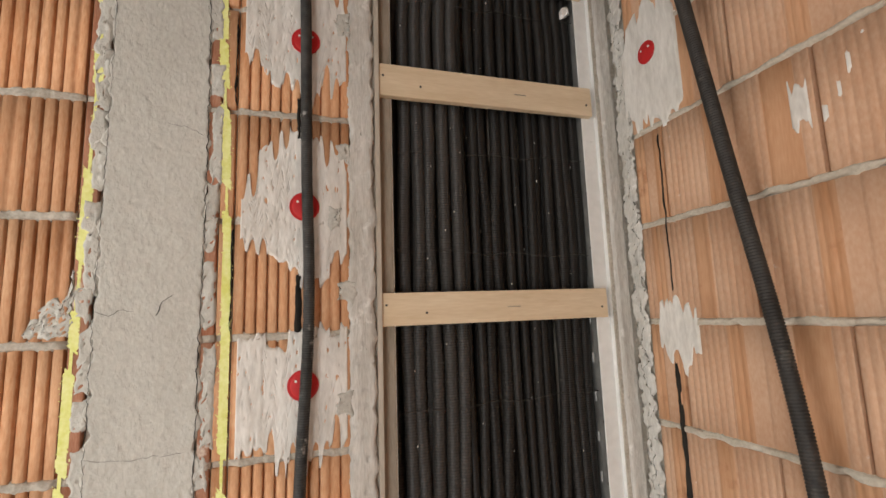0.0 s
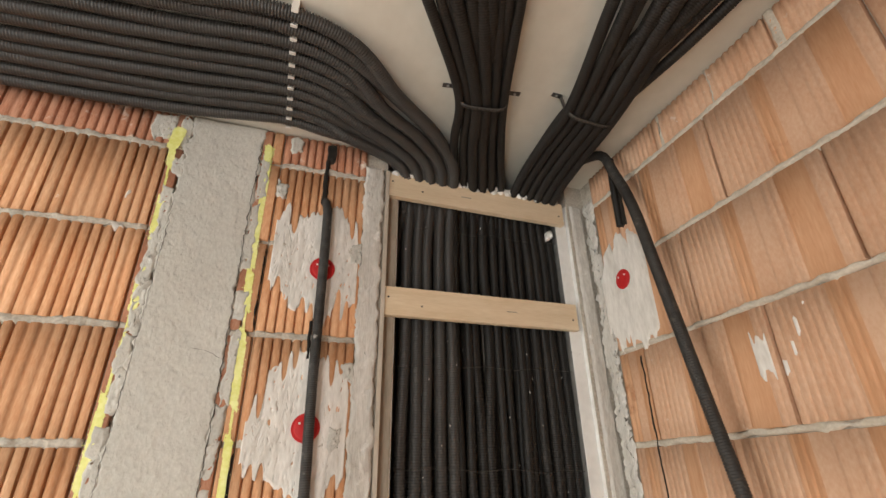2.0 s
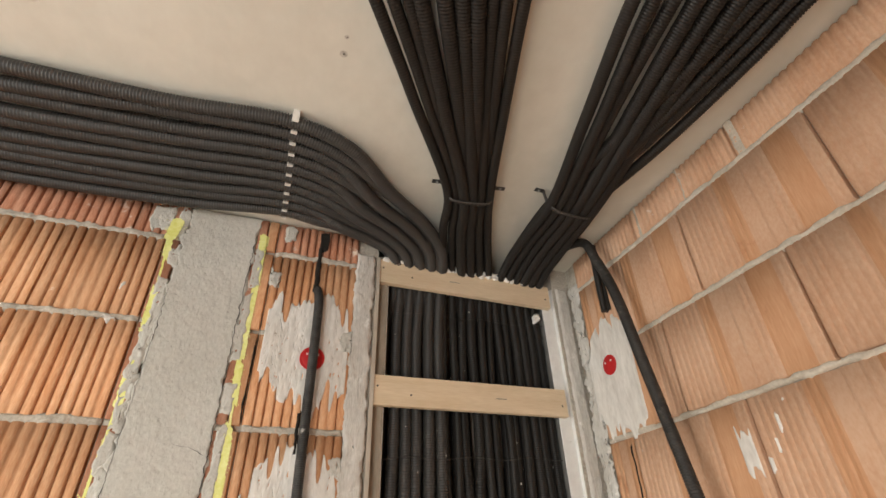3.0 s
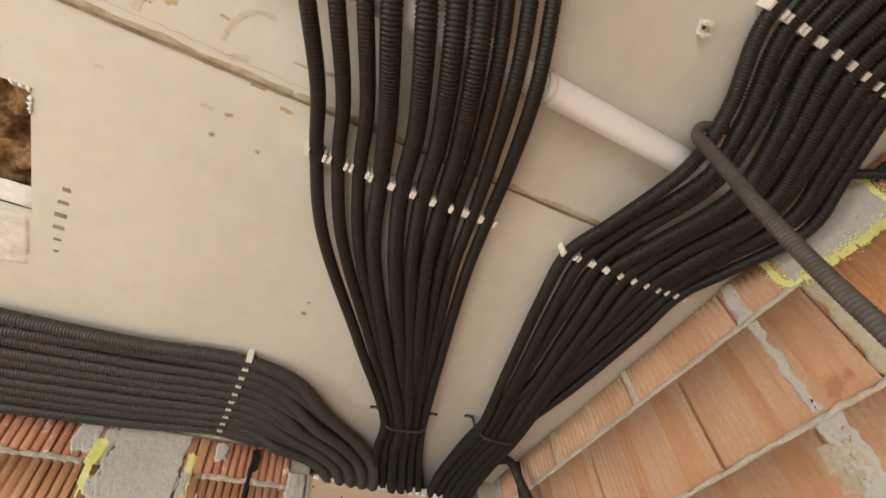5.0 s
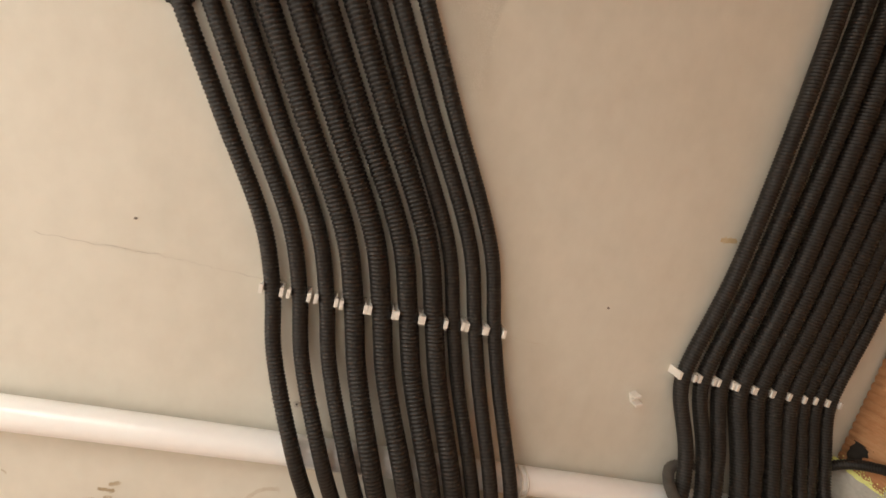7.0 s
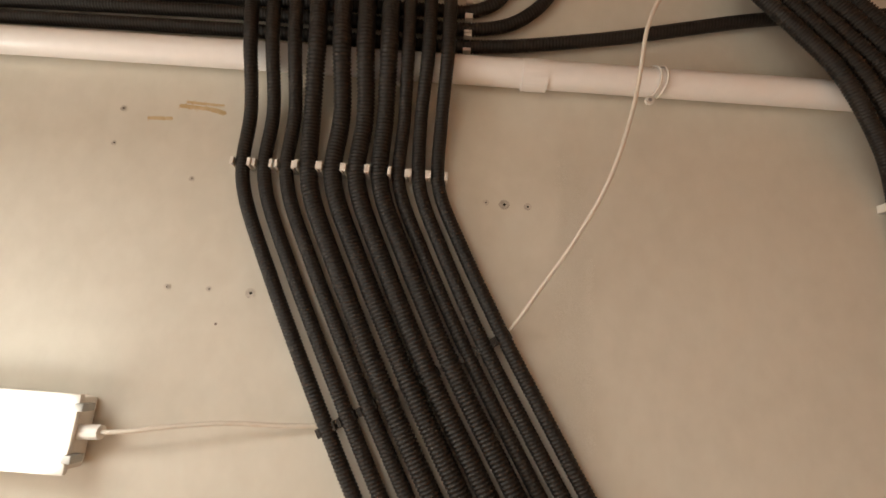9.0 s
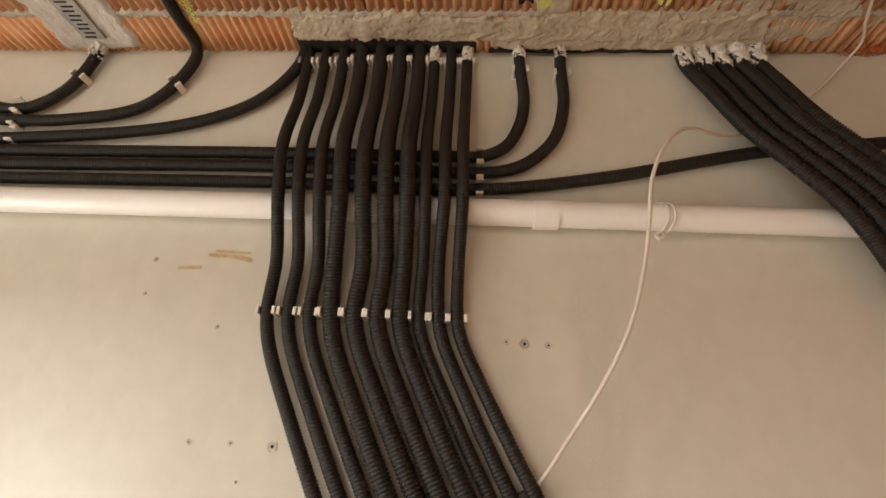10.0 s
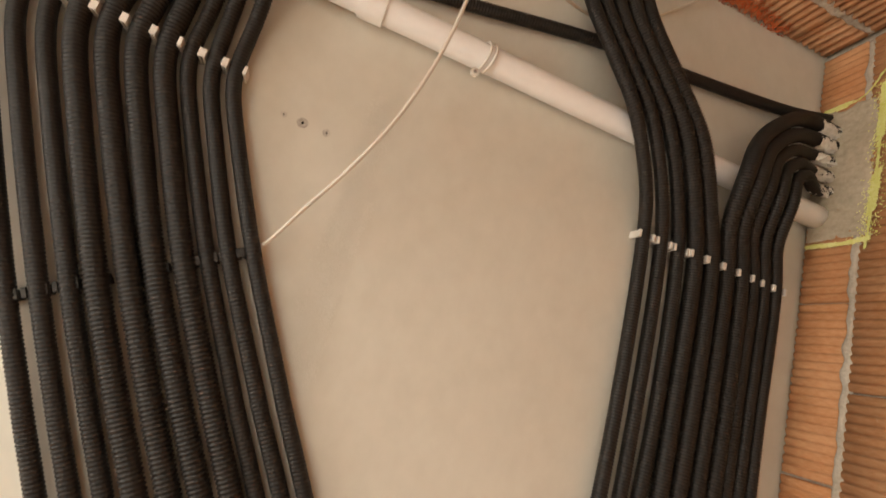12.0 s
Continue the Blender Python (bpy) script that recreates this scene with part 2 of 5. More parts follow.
def coat(name, F, u0, u1, bot, top, mat, thick=0.003, amp=0.001, du=0.006, dv=0.012, parent=None, seed=0, side=0.0, back=-0.004, freq=45, pits=0.0, ribs=0.0, **tags):
    """A ragged-edged coat on a wall: bot and top give its edges along u; side: how far its flanks wander."""
    nu = max(2, int((u1 - u0) / du))
    us = [u0 + (u1 - u0) * i / nu for i in range(nu + 1)]
    hmax = max(top(u) - bot(u) for u in us)
    nv = max(1, int(hmax / dv))
    vs, fs = [], []
    for i, u in enumerate(us):
        a, b = bot(u), top(u)
        if b < a:
            a = b = (a + b) / 2
        for j in range(nv + 1):
            v = a + (b - a) * j / nv
            e = min(i, nu - i, 1) * min(j, nv - j, 1)
            w = side * noise.fractal((v * 26 + seed, seed * 3.1, 2.0 * i / nu), 0.7, 2.3, 5)
            n = back
            if e:
                n = thick + amp * noise.fractal((u * freq + seed, v * freq * 0.7, seed), 0.9, 2.0, 4)
                n -= pits * max(0.0, noise.fractal((u * 150 + seed, v * 70, seed + 5), 0.6, 2.4, 5) - 0.42)
                n += ribs * math.sin((u + 0.126) / 0.022 * 2 * math.pi - 2.2)
            vs.append(F @ Vector((u + w, v, n)))
    for i in range(nu):
        for j in range(nv):
            k = i * (nv + 1) + j
            fs.append((k, k + nv + 1, k + nv + 2, k + 1))
    return mesh_ob(name, vs, fs, mat, parent, True, **tags)


def frayed(base, amp, seed, freq=7):
    """A broken edge: uneven at every scale, from slow bulges to crumbs."""
    return lambda u: base + amp * noise.fractal((u * freq, seed * 3.7, 1.5), 0.55, 2.2, 6)


def wob(base, amp, freq, seed, comb=0.0, pitch=0.02):
    """An uneven edge: slow wander plus comb-like drips that follow the ribs."""
    def f(u):
        d = noise.noise((u * freq, seed * 7.3, 0.5)) * amp
        if comb:
            k = math.floor(u / pitch * 2)
            d += comb * (noise.cell((k * 1.7, seed * 2.9, 3.3)) - 0.3)
        return base + d
    return f


# ---- structure ----
def wall(name, boxes, mat, label):
    bm = bmesh.new()
    for b in boxes:
        box(bm, *b)
    ob = part(name, bm, mat)
    return tagged(ob, label, "wall", kind="structure")


NX0, NX1 = 0.182, 0.812
wall_north = wall("wall_north", [(WEST - 0.2, NX0, NORTH + 0.014, NORTH + 0.3, 0, CEIL), (NX1, EAST + 0.25, NORTH + 0.014, NORTH + 0.3, 0, CEIL),
                                 (NX0, NX1, NORTH + 0.16, NORTH + 0.3, 0, CEIL)], MORTAR, "bare ribbed terracotta block wall with grey mortar joints")
wall_east = wall("wall_east", [(EAST + 0.014, EAST + 0.25, SOUTH - 0.25, NORTH + 0.014, 0, CEIL)], MORTAR, "bare combed terracotta block wall with grey mortar joints")
DX0, DX1, DZ = -2.5, -1.02, 2.068
wall_south = wall("wall_south", [(WEST, DX0, SOUTH - 0.25, SOUTH - 0.006, 0, CEIL), (DX0, DX1, SOUTH - 0.25, SOUTH - 0.016, DZ, CEIL), (DX1, EAST + 0.014, SOUTH - 0.25, SOUTH - 0.03, 0, CEIL), (DX1, EAST + 0.014, SOUTH - 0.031, SOUTH - 0.016, 0, 2.625),
                                 (DX1, -0.80, SOUTH - 0.031, SOUTH - 0.016, 2.624, CEIL), (0.30, EAST + 0.014, SOUTH - 0.031, SOUTH - 0.016, 2.624, CEIL),
                                 (-0.15, 0.08, SOUTH - 0.031, SOUTH - 0.016, 2.624, CEIL)], MORTAR, "bare ribbed terracotta block wall with cement smears and a doorway")
# unseen wall; its opening is added to let the fill lamp in
wall_west = wall("wall_west", [(WEST - 0.2, WEST, SOUTH - 0.25, -0.52, 0, CEIL), (WEST - 0.2, WEST, 0.92, NORTH + 0.014, 0, CEIL), (WEST - 0.2, WEST, -0.52, 0.92, 0, 0.68), (WEST - 0.2, WEST, -0.52, 0.92, 2.12, CEIL)], PLASTER, "plain plastered wall, unseen, with an added opening for fill light")
floor = tagged(part("floor", box(bmesh.new(), WEST - 0.2, EAST + 0.25, SOUTH - 0.25, NORTH + 0.3, -0.15, 0.0), FLOOR), "bare grey concrete screed floor", "floor", kind="structure")

HX0, HX1, HY0, HY1 = -0.98, -0.585, 0.10, 0.375
bm = bmesh.new()
for b in [(WEST - 0.2, HX0, SOUTH - 0.25, NORTH + 0.3), (HX1, EAST + 0.25, SOUTH - 0.25, NORTH + 0.3), (HX0, HX1, SOUTH - 0.25, HY0), (HX0, HX1, HY1, NORTH + 0.3)]:
    box(bm, *b, CEIL, CEIL + 0.018)
box(bm, WEST - 0.2, EAST + 0.25, SOUTH - 0.25, NORTH + 0.3, CEIL + 0.12, CEIL + 0.3)
ceiling = tagged(part("ceiling", bm, PAINT), "flat beige painted ceiling board with stains and screw holes", "ceiling", kind="structure")


# ---- conduits ----
def smooth_path(pts, step):
    """Centripetal-like spline through the points, sampled evenly."""
    P = np.array([tuple(p) for p in pts], float)
    P = np.vstack([2 * P[0] - P[1], P, 2 * P[-1] - P[-2]])
    out = []
    for i in range(1, len(P) - 2):
        p0, p1, p2, p3 = P[i - 1:i + 3]
        d0, d1, d2 = [max(np.linalg.norm(b - a), 1e-6) ** 0.5 for a, b in ((p0, p1), (p1, p2), (p2, p3))]
        m1 = d1 * ((p1 - p0) / d0 - (p2 - p0) / (d0 + d1) + (p2 - p1) / d1)
        m2 = d1 * ((p2 - p1) / d1 - (p3 - p1) / (d1 + d2) + (p3 - p2) / d2)
        t = np.linspace(0, 1, 40, endpoint=False)[:, None]
        out.append((2 * t**3 - 3 * t**2 + 1) * p1 + (t**3 - 2 * t**2 + t) * m1 + (-2 * t**3 + 3 * t**2) * p2 + (t**3 - t**2) * m2)
    out.append(P[-2][None])
    Q = np.vstack(out)
    s = np.r_[0, np.cumsum(np.linalg.norm(np.diff(Q, axis=0), axis=1))]
    n = max(2, int(s[-1] / step))
    w = np.linspace(0, s[-1], n + 1)
    return np.stack([np.interp(w, s, Q[:, k]) for k in range(3)], 1)


def sweep(path, radii, seg=10):
    """Vertices and faces of a tube along a sampled path, one radius a sample."""
    T = np.gradient(path, axis=0)
    T /= np.linalg.norm(T, axis=1)[:, None] + 1e-12
    a = np.array((0.0, 0.0, 1.0)) if abs(T[0][2]) < 0.9 else np.array((1.0, 0.0, 0.0))
    U = np.empty_like(T)
    u = a - T[0] * (a @ T[0])
    for i, t in enumerate(T):
        u = u - t * (u @ t)
        u /= np.linalg.norm(u) + 1e-12
        U[i] = u
    V = np.cross(T, U)
    th = np.linspace(0, 2 * np.pi, seg, endpoint=False)
    ring = U[:, None] * np.cos(th)[None, :, None] + V[:, None] * np.sin(th)[None, :, None]
    verts = (path[:, None] + ring * np.asarray(radii)[:, None, None]).reshape(-1, 3)
    n = len(path)
    i = np.arange(n - 1)[:, None] * seg
    j = np.arange(seg)[None]
    k = (j + 1) % seg
    faces = np.stack([i + j, i + k, i + k + seg, i + j + seg], -1).reshape(-1, 4).tolist()
    faces += [tuple(range(seg))[::-1], tuple(range((n - 1) * seg, n * seg))]
    return verts.tolist(), faces


def conduit(pts, r, label, group="", mat=BLACK, pitch=0.0054, seg=12, name="conduit", category="conduit", rib=0.85):
    path = smooth_path(pts, pitch / 3)
    k = np.arange(len(path))
    far = (path[:, 2] < 1.08) | (path[:, 0] < -1.45)
    keep = ~far | (k % 24 == 0) | (k == len(path) - 1)
    path, k = path[keep], k[keep]
    radii = np.where(k % 3 == 2, r * rib, r)
    v, f = sweep(path, radii, seg)
    return mesh_ob(name, v, f, mat, None, True, label=label, category=category, group=group)


def lerp(a, b, u):
    return a + (b - a) * u


rnd = random.Random(5)
rest = lambda r: CEIL - 0.006 - r


def niche_part(x, front, seed):
    """How a conduit comes up the shaft at x, from the floor to below the top board."""
    g = random.Random(seed)
    y = (1.164 if front else 1.200) + g.uniform(-0.004, 0.012)
    return [(x + g.uniform(-.014, .014), y, 0.02), (x + g.uniform(-.009, .009), y + g.uniform(-0.004, 0.004), 1.0), (x + g.uniform(-.010, .010), y, 1.45), (x + g.uniform(-.008, .008), y + g.uniform(-0.004, 0.004), 1.80), (x + g.uniform(-.008, .008), y, 2.08),
            (x + g.uniform(-.003, .003), y, 2.38)]


UC = (0.0, 0.112, 0.226, 0.343, 0.466, 0.587, 0.705, 0.80, 0.903, 1.0)
RC = (0.0128, 0.0128, 0.0130, 0.0166, 0.0168, 0.0168, 0.0166, 0.0126, 0.0130, 0.0128)
centre_rows = [((-0.150, 0.010), (0.208, 0.013)), ((-0.350, -0.541), (0.020, -0.543)), ((-0.763 + 0.01, -1.360), (-0.395, -1.356)), ((-0.775, -1.985), (-0.392, -1.985))]
DROP1, DROP2 = CEIL - 0.062, CEIL - 0.070
for i in range(10):
    u, r = UC[i], RC[i]
    z = rest(r)
    jig = rnd.uniform(-0.006, 0.006)
    front = i in (0, 1, 3, 5, 7, 9)
    us = (0.0, 0.2, 0.3, 0.4, 0.5, 0.6, 0.7, 0.8, 0.9, 1.0)[i]
    a = lambda k: Vector((lerp(centre_rows[k][0][0], centre_rows[k][1][0], u), lerp(centre_rows[k][0][1], centre_rows[k][1][1], u), z))
    xs = lerp(0.296, 0.418, us)
    lay = CEIL - 0.034 - r + 0.004 * (i % 4 == 1) if front else CEIL - 0.010 - r
    pts = niche_part(lerp(0.424, 0.590, us), front, 101 + i)
    pts += [(lerp(0.418, 0.585, us), 1.145, 2.56), (lerp(0.385, 0.548, us), 1.05, lay - 0.015), (lerp(0.335, 0.48, us), 0.90, lay), (xs, 0.75, lay)]
    m0 = a(0)
    pts += [(lerp(xs, m0.x, 0.42) + jig - 0.006 * (1 - u), 0.46, z - 0.012), (lerp(xs, m0.x, 0.85) - 0.008 * (1 - u) + jig * 0.8, 0.16, z - 0.010), m0]
    a1 = a(1)
    pts += [(lerp(m0.x, a1.x, 0.22) + 0.009 + jig * 0.7, -0.11, z - 0.022), (lerp(m0.x, a1.x, 0.50 + 0.04 * (1 - u)) + 0.002 + jig * 0.6, -0.278, DROP1 - r), (lerp(m0.x, a1.x, 0.84 + 0.06 * (1 - u)) + 0.003 + 0.003 * u, -0.44, z - 0.012), a1]
    mk = Vector((lerp(-0.541, -0.268, u) + rnd.uniform(-0.004, 0.004), lerp(-0.915, -1.078, u), z - 0.004))
    a2, a3 = a(2), a(3)
    pts += [(lerp(a1.x, mk.x, 0.16), lerp(a1.y, mk.y, 0.25), z), (lerp(a1.x, mk.x, 0.6), lerp(a1.y, mk.y, 0.64), z), mk, (lerp(mk.x, a2.x, 0.62), lerp(mk.y, a2.y, 0.55), z), (lerp(mk.x, a2.x, 0.93), lerp(mk.y, a2.y, 0.86), z), a2]
    pts += [(a2.x + 0.002 + jig, -1.46, z - 0.012), (a2.x + 0.004, -1.575, DROP2 - r), (lerp(a2.x, a3.x, 0.5), -1.70, DROP2 - r + 0.006), (lerp(a2.x, a3.x, 0.8), -1.86, z - 0.012), (a3.x, a3.y, z + 0.002), (a3.x, SOUTH - 0.028, z + 0.003)]
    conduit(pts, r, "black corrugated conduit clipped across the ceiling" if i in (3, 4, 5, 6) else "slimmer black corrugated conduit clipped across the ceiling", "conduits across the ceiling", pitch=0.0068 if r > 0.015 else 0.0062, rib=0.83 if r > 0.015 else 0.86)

for i in range(10):
    v = i / 9
    r = 0.0172
    jig = rnd.uniform(-0.007, 0.007)
    pts = niche_part(lerp(0.402, 0.247, v), i % 2 == 0, 201 + i)
    z = rest(r)
    yr = lerp(0.640, 0.988, v)
    xb = lerp(0.400, 0.242, v)
    lay = z - (0.0 if i % 2 else 0.016)
    pts += [(xb + 0.006, 1.14, 2.56), (lerp(0.375, 0.205, v), lerp(1.02, 1.075, v), lay - 0.02), (lerp(0.285, 0.130, v), lerp(0.905, 1.052, v) + jig, lay - 0.004), (lerp(0.145, 0.035, v), lerp(0.790, 1.020, v) + jig * 1.3, lay - 0.006 * (i % 3 == 2))]
    pts += [(lerp(0.020, -0.03, v), lerp(0.682, 1.0, v), z - 0.004), (-0.12, yr, z), (-0.38, yr + lerp(0.012, 0.030, v) + jig, z - 0.006 * (i % 3 == 0)), (-0.75, yr + lerp(0.03, 0.042, v) - jig, z - 0.004 * (i % 2)), (-1.6, yr + lerp(0.03, 0.035, v), z), (WEST + 0.01, yr + 0.02, z)]
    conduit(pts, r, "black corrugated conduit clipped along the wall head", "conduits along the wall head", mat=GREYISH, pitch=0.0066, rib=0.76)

UR = (0.0, 0.124, 0.244, 0.364, 0.484, 0.604, 0.717, 0.820, 0.908, 1.0)
RR = (0.0138, 0.0138, 0.0142, 0.0168, 0.0170, 0.0168, 0.0164, 0.0134, 0.0132, 0.0134)
for i in range(10):
    u, r = UR[i], RR[i] * 1.03
    z = rest(r)
    us = (i if i < 6 else (i - 6) * 1.5 + 0.4) / 5.0
    lay = CEIL - 0.012 - r if i >= 6 else CEIL - 0.030 - r
    jig = rnd.uniform(-0.005, 0.005)
    pts = niche_part(lerp(0.622, 0.770, us), i < 6, 301 + i)
    pts += [(lerp(0.612, 0.760, us), 1.145, 2.56), (lerp(0.606, 0.752, us), 1.05, lay - 0.018), (lerp(0.598, 0.742, us), 0.90, lay), (lerp(0.590, 0.722, us), 0.71, lay)]
    xs, x1, x2, x3 = lerp(0.590, 0.722, us), lerp(0.419, 0.764, u), lerp(0.411, 0.766, u), lerp(0.424, 0.780, u)
    pts += [(lerp(xs, x1, 0.45) + jig * 1.8, 0.43, z - 0.008 - 0.010 * (i % 3 == 1)), (lerp(xs, x1, 0.86) + jig * 0.6, 0.16, z - 0.006), (x1, 0.016, z), (x1 + 0.008 + jig, -0.10, z - 0.018 - 0.010 * (i % 3 == 0)), (lerp(0.446, 0.788, u) + jig * 1.6, -0.278, DROP1 - r - 0.008 * (i % 2)), (lerp(0.448, 0.786, u) + jig * 1.4, -0.38, z - 0.03), (x2 + 0.006, -0.49, z - 0.004), (x2, -0.530, z)]
    pts += [(lerp(x2, x3, 0.25) + jig * 0.7 + 0.014 * (1 - u), -0.74, z - 0.003), (lerp(x2, x3, 0.6) - jig * 0.7 + 0.018 * (1 - u), -1.05, z - 0.004), (x3, -1.356, z)]
    if i < 5:
        w = i / 4
        pts += [(lerp(0.388, 0.546, w), -1.44, z - 0.030), (lerp(0.304, 0.466, w), -1.570, DROP2 - r), (lerp(0.240, 0.396, w), lerp(-1.655, -1.66, w), DROP2 - r), (lerp(0.172, 0.312, w), lerp(-1.753, -1.775, w), DROP2 - r + 0.010), (lerp(0.130, 0.285, w), -1.88, z - 0.026), (lerp(0.104, 0.262, w), -1.985, z), (lerp(0.105, 0.265, w), SOUTH - 0.028, z)]
        conduit(pts, r, "black corrugated conduit turning into the wall head", "conduits beside the bare wall", pitch=0.0060, rib=0.84)
    else:
        w = (i - 5) / 4
        ye = lerp(-1.775, -1.62, w)
        pts += [(lerp(0.600, 0.735, w), -1.44, z - 0.03), (lerp(0.590, 0.722, w), lerp(-1.54, -1.53, w), DROP2 - r), (lerp(0.612, 0.728, w), lerp(-1.630, -1.588, w), DROP2 - r), (lerp(0.668, 0.760, w), lerp(-1.700, -1.612, w), DROP2 - r + 0.006), (lerp(0.760, 0.815, w), ye + 0.010, z - 0.035), (0.86, ye, z - 0.03), (EAST + 0.005, ye, z - 0.03)]
        conduit(pts, r, "black corrugated conduit bending into a hole in the blocks", "conduits beside the bare wall", pitch=0.0060, rib=0.84)

# short runs near the far wall
zc = rest(0.0135)
runs = [
    [(-2.2, -1.83, zc), (-1.60, -1.845, zc), (-1.42, -1.83, zc), (-1.345, -1.885, zc), (-1.312, -1.97, zc), (-1.308, SOUTH + 0.0, zc - 0.002), (-1.306, SOUTH - 0.02, zc - 0.02)],
    [(-2.2, -1.79, zc), (-1.60, -1.80, zc), (-1.32, -1.797, zc), (-1.14, -1.838, zc), (-1.065, -1.94, zc), (-1.052, SOUTH + 0.012, zc - 0.006), (-1.051, SOUTH + 0.008, zc - 0.10), (-1.048, SOUTH + 0.006, 2.45), (-1.046, SOUTH + 0.006, 2.30), (-1.044, SOUTH + 0.006, 2.09)],
    [(-2.2, -1.748, zc), (-1.36, -1.748, zc), (-1.00, -1.795, zc), (-0.86, -1.868, zc), (-0.792, -1.97, zc), (-0.785, SOUTH - 0.02, zc)],
    [(-2.2, -1.712, zc), (-1.34, -1.712, zc), (-0.80, -1.714, zc), (-0.42, -1.712, zc), (-0.352, -1.714, zc), (-0.303, -1.740, zc), (-0.272, -1.800, zc), (-0.262, -1.865, zc), (-0.270, -1.975, zc), (-0.270, SOUTH - 0.02, zc)],
    [(-2.2, -1.677, zc), (-1.32, -1.677, zc), (-0.80, -1.680, zc), (-0.42, -1.672, zc), (-0.350, -1.672, zc), (-0.269, -1.692, zc), (-0.202, -1.757, zc), (-0.175, -1.850, zc), (-0.176, -1.96, zc), (-0.174, SOUTH - 0.02, zc)],
    [(-2.2, -1.640, zc), (-1.30, -1.640, zc), (-0.80, -1.640, zc), (-0.36, -1.632, zc), (-0.11, -1.664, zc), (0.235, -1.736, zc), (0.44, -1.757, zc), (0.76, -1.800, zc - 0.006), (0.86, -1.822, zc - 0.014), (EAST + 0.005, -1.824, zc - 0.016)],
]
for p in runs:
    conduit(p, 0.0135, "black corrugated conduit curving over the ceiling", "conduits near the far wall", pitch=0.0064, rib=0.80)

# loose conduits
conduit([(0.500, -0.352, CEIL - 0.030), (0.462, -0.334, CEIL - 0.022), (0.438, -0.322, 2.615), (0.405, -0.325, 2.540), (0.380, -0.326, 2.460), (0.369, -0.322, 2.36), (0.362, -0.320, 2.23), (0.345, -0.326, 2.10), (0.33, -0.33, 1.6), (0.32, -0.33, 0.02)], 0.0108,
        "dusty dark grey corrugated conduit hanging from the conduits", mat=PALE, pitch=0.0062, seg=14, rib=0.80)
conduit([(0.772, -0.37, CEIL - 0.04), (0.815, -0.395, CEIL - 0.035), (0.84, -0.425, 2.605), (0.844, -0.47, 2.50), (0.846, -0.52, 2.36), (0.848, -0.55, 2.0), (0.848, -0.56, 1.0), (0.845, -0.56, 0.02)], 0.0105, "thin black corrugated conduit against the blocks")
conduit([(0.72, 0.985, CEIL - 0.02), (0.775, 0.925, CEIL - 0.012), (0.805, 0.865, 2.640), (0.806, 0.825, 2.55), (0.803, 0.780, 2.42), (0.801, 0.740, 2.20), (0.80, 0.678, 1.83), (0.80, 0.628, 1.543), (0.80, 0.598, 1.30), (0.79, 0.56, 0.7), (0.78, 0.53, 0.02)], 0.0148,
        "thick dark grey corrugated conduit hanging loose before the wall", mat=DUSTY, pitch=0.0058, seg=14)
conduit([(0.003, NORTH + 0.03, 2.47), (0.006, NORTH + 0.005, 2.455), (0.012, NORTH - 0.018, 2.42), (0.015, NORTH - 0.022, 2.34), (0.020, NORTH - 0.022, 1.93), (0.026, NORTH - 0.024, 1.70), (0.025, NORTH - 0.024, 1.56), (0.011, NORTH - 0.026, 1.27), (0.0, NORTH - 0.03, 0.8), (-0.01, NORTH - 0.03, 0.02)], 0.0125,
        "plaster-dusted black conduit hanging before three red boxes", mat=SPLASHED, pitch=0.005, seg=14)


# ---- conduit clips ----
def clip_proto(gap, mat=WHITE, label="small white plastic snap clip screwed to the ceiling"):
    """A two-pronged snap clip under the ceiling; the conduit runs along its y."""
    ob = thing("conduit_clip", label, "clip")
    part("base", box(bmesh.new(), -gap - 0.0045, gap + 0.0045, -0.0075, 0.0075, -0.005, 0.0, 0.001), mat, ob)
    deep = 1.70 * gap + 0.008
    for s in (-1, 1):
        bm = bmesh.new()
        box(bm, s * (gap + 0.0004), s * (gap + 0.0038), -0.0076, 0.0076, -deep, -0.004, 0.0008)
        box(bm, s * (gap - 0.0004), s * (gap + 0.0056), -0.0074, 0.0074, -deep - 0.0020, -deep + 0.0022, 0.0008)
        part("prong", bm, mat, ob)
    return ob


PROTO = {}


def clips(p, q, us, rs, group, z=CEIL):
    a = math.degrees(math.atan2(q[1] - p[1], q[0] - p[0]))
    for u, r in zip(us, rs):
        m = pose(lerp(p[0], q[0], u), lerp(p[1], q[1], u), z, 0, 0, a)
        key = round(r, 4)
        if key not in PROTO:
            PROTO[key] = clip_proto(r)
            PROTO[key].matrix_basis = m
            PROTO[key]["group"] = group
        else:
            copy_thing(PROTO[key], m)["group"] = group


for k in range(3):
    clips(*centre_rows[k], UC, RC, "clip row across the ceiling")
clips((-0.775, -1.972), (-0.392, -1.972), UC, RC, "clip row at the wall head")
clips((-0.12, 0.640), (-0.12, 0.988), [k / 9 for k in range(10)], [0.0158] * 10, "clip row along the wall head")
clips((0.419, 0.016), (0.764, 0.016), UR, RR, "clip row beside the bare wall")
clips((0.411, -0.530), (0.766, -0.530), UR, RR, "clip row beside the bare wall")
clips((0.424, -1.356), (0.780, -1.356), UR, RR, "clip row beside the bare wall")
dark_clip = clip_proto(0.0098, DUSTY, "small dark plastic snap clip between ceiling conduits")
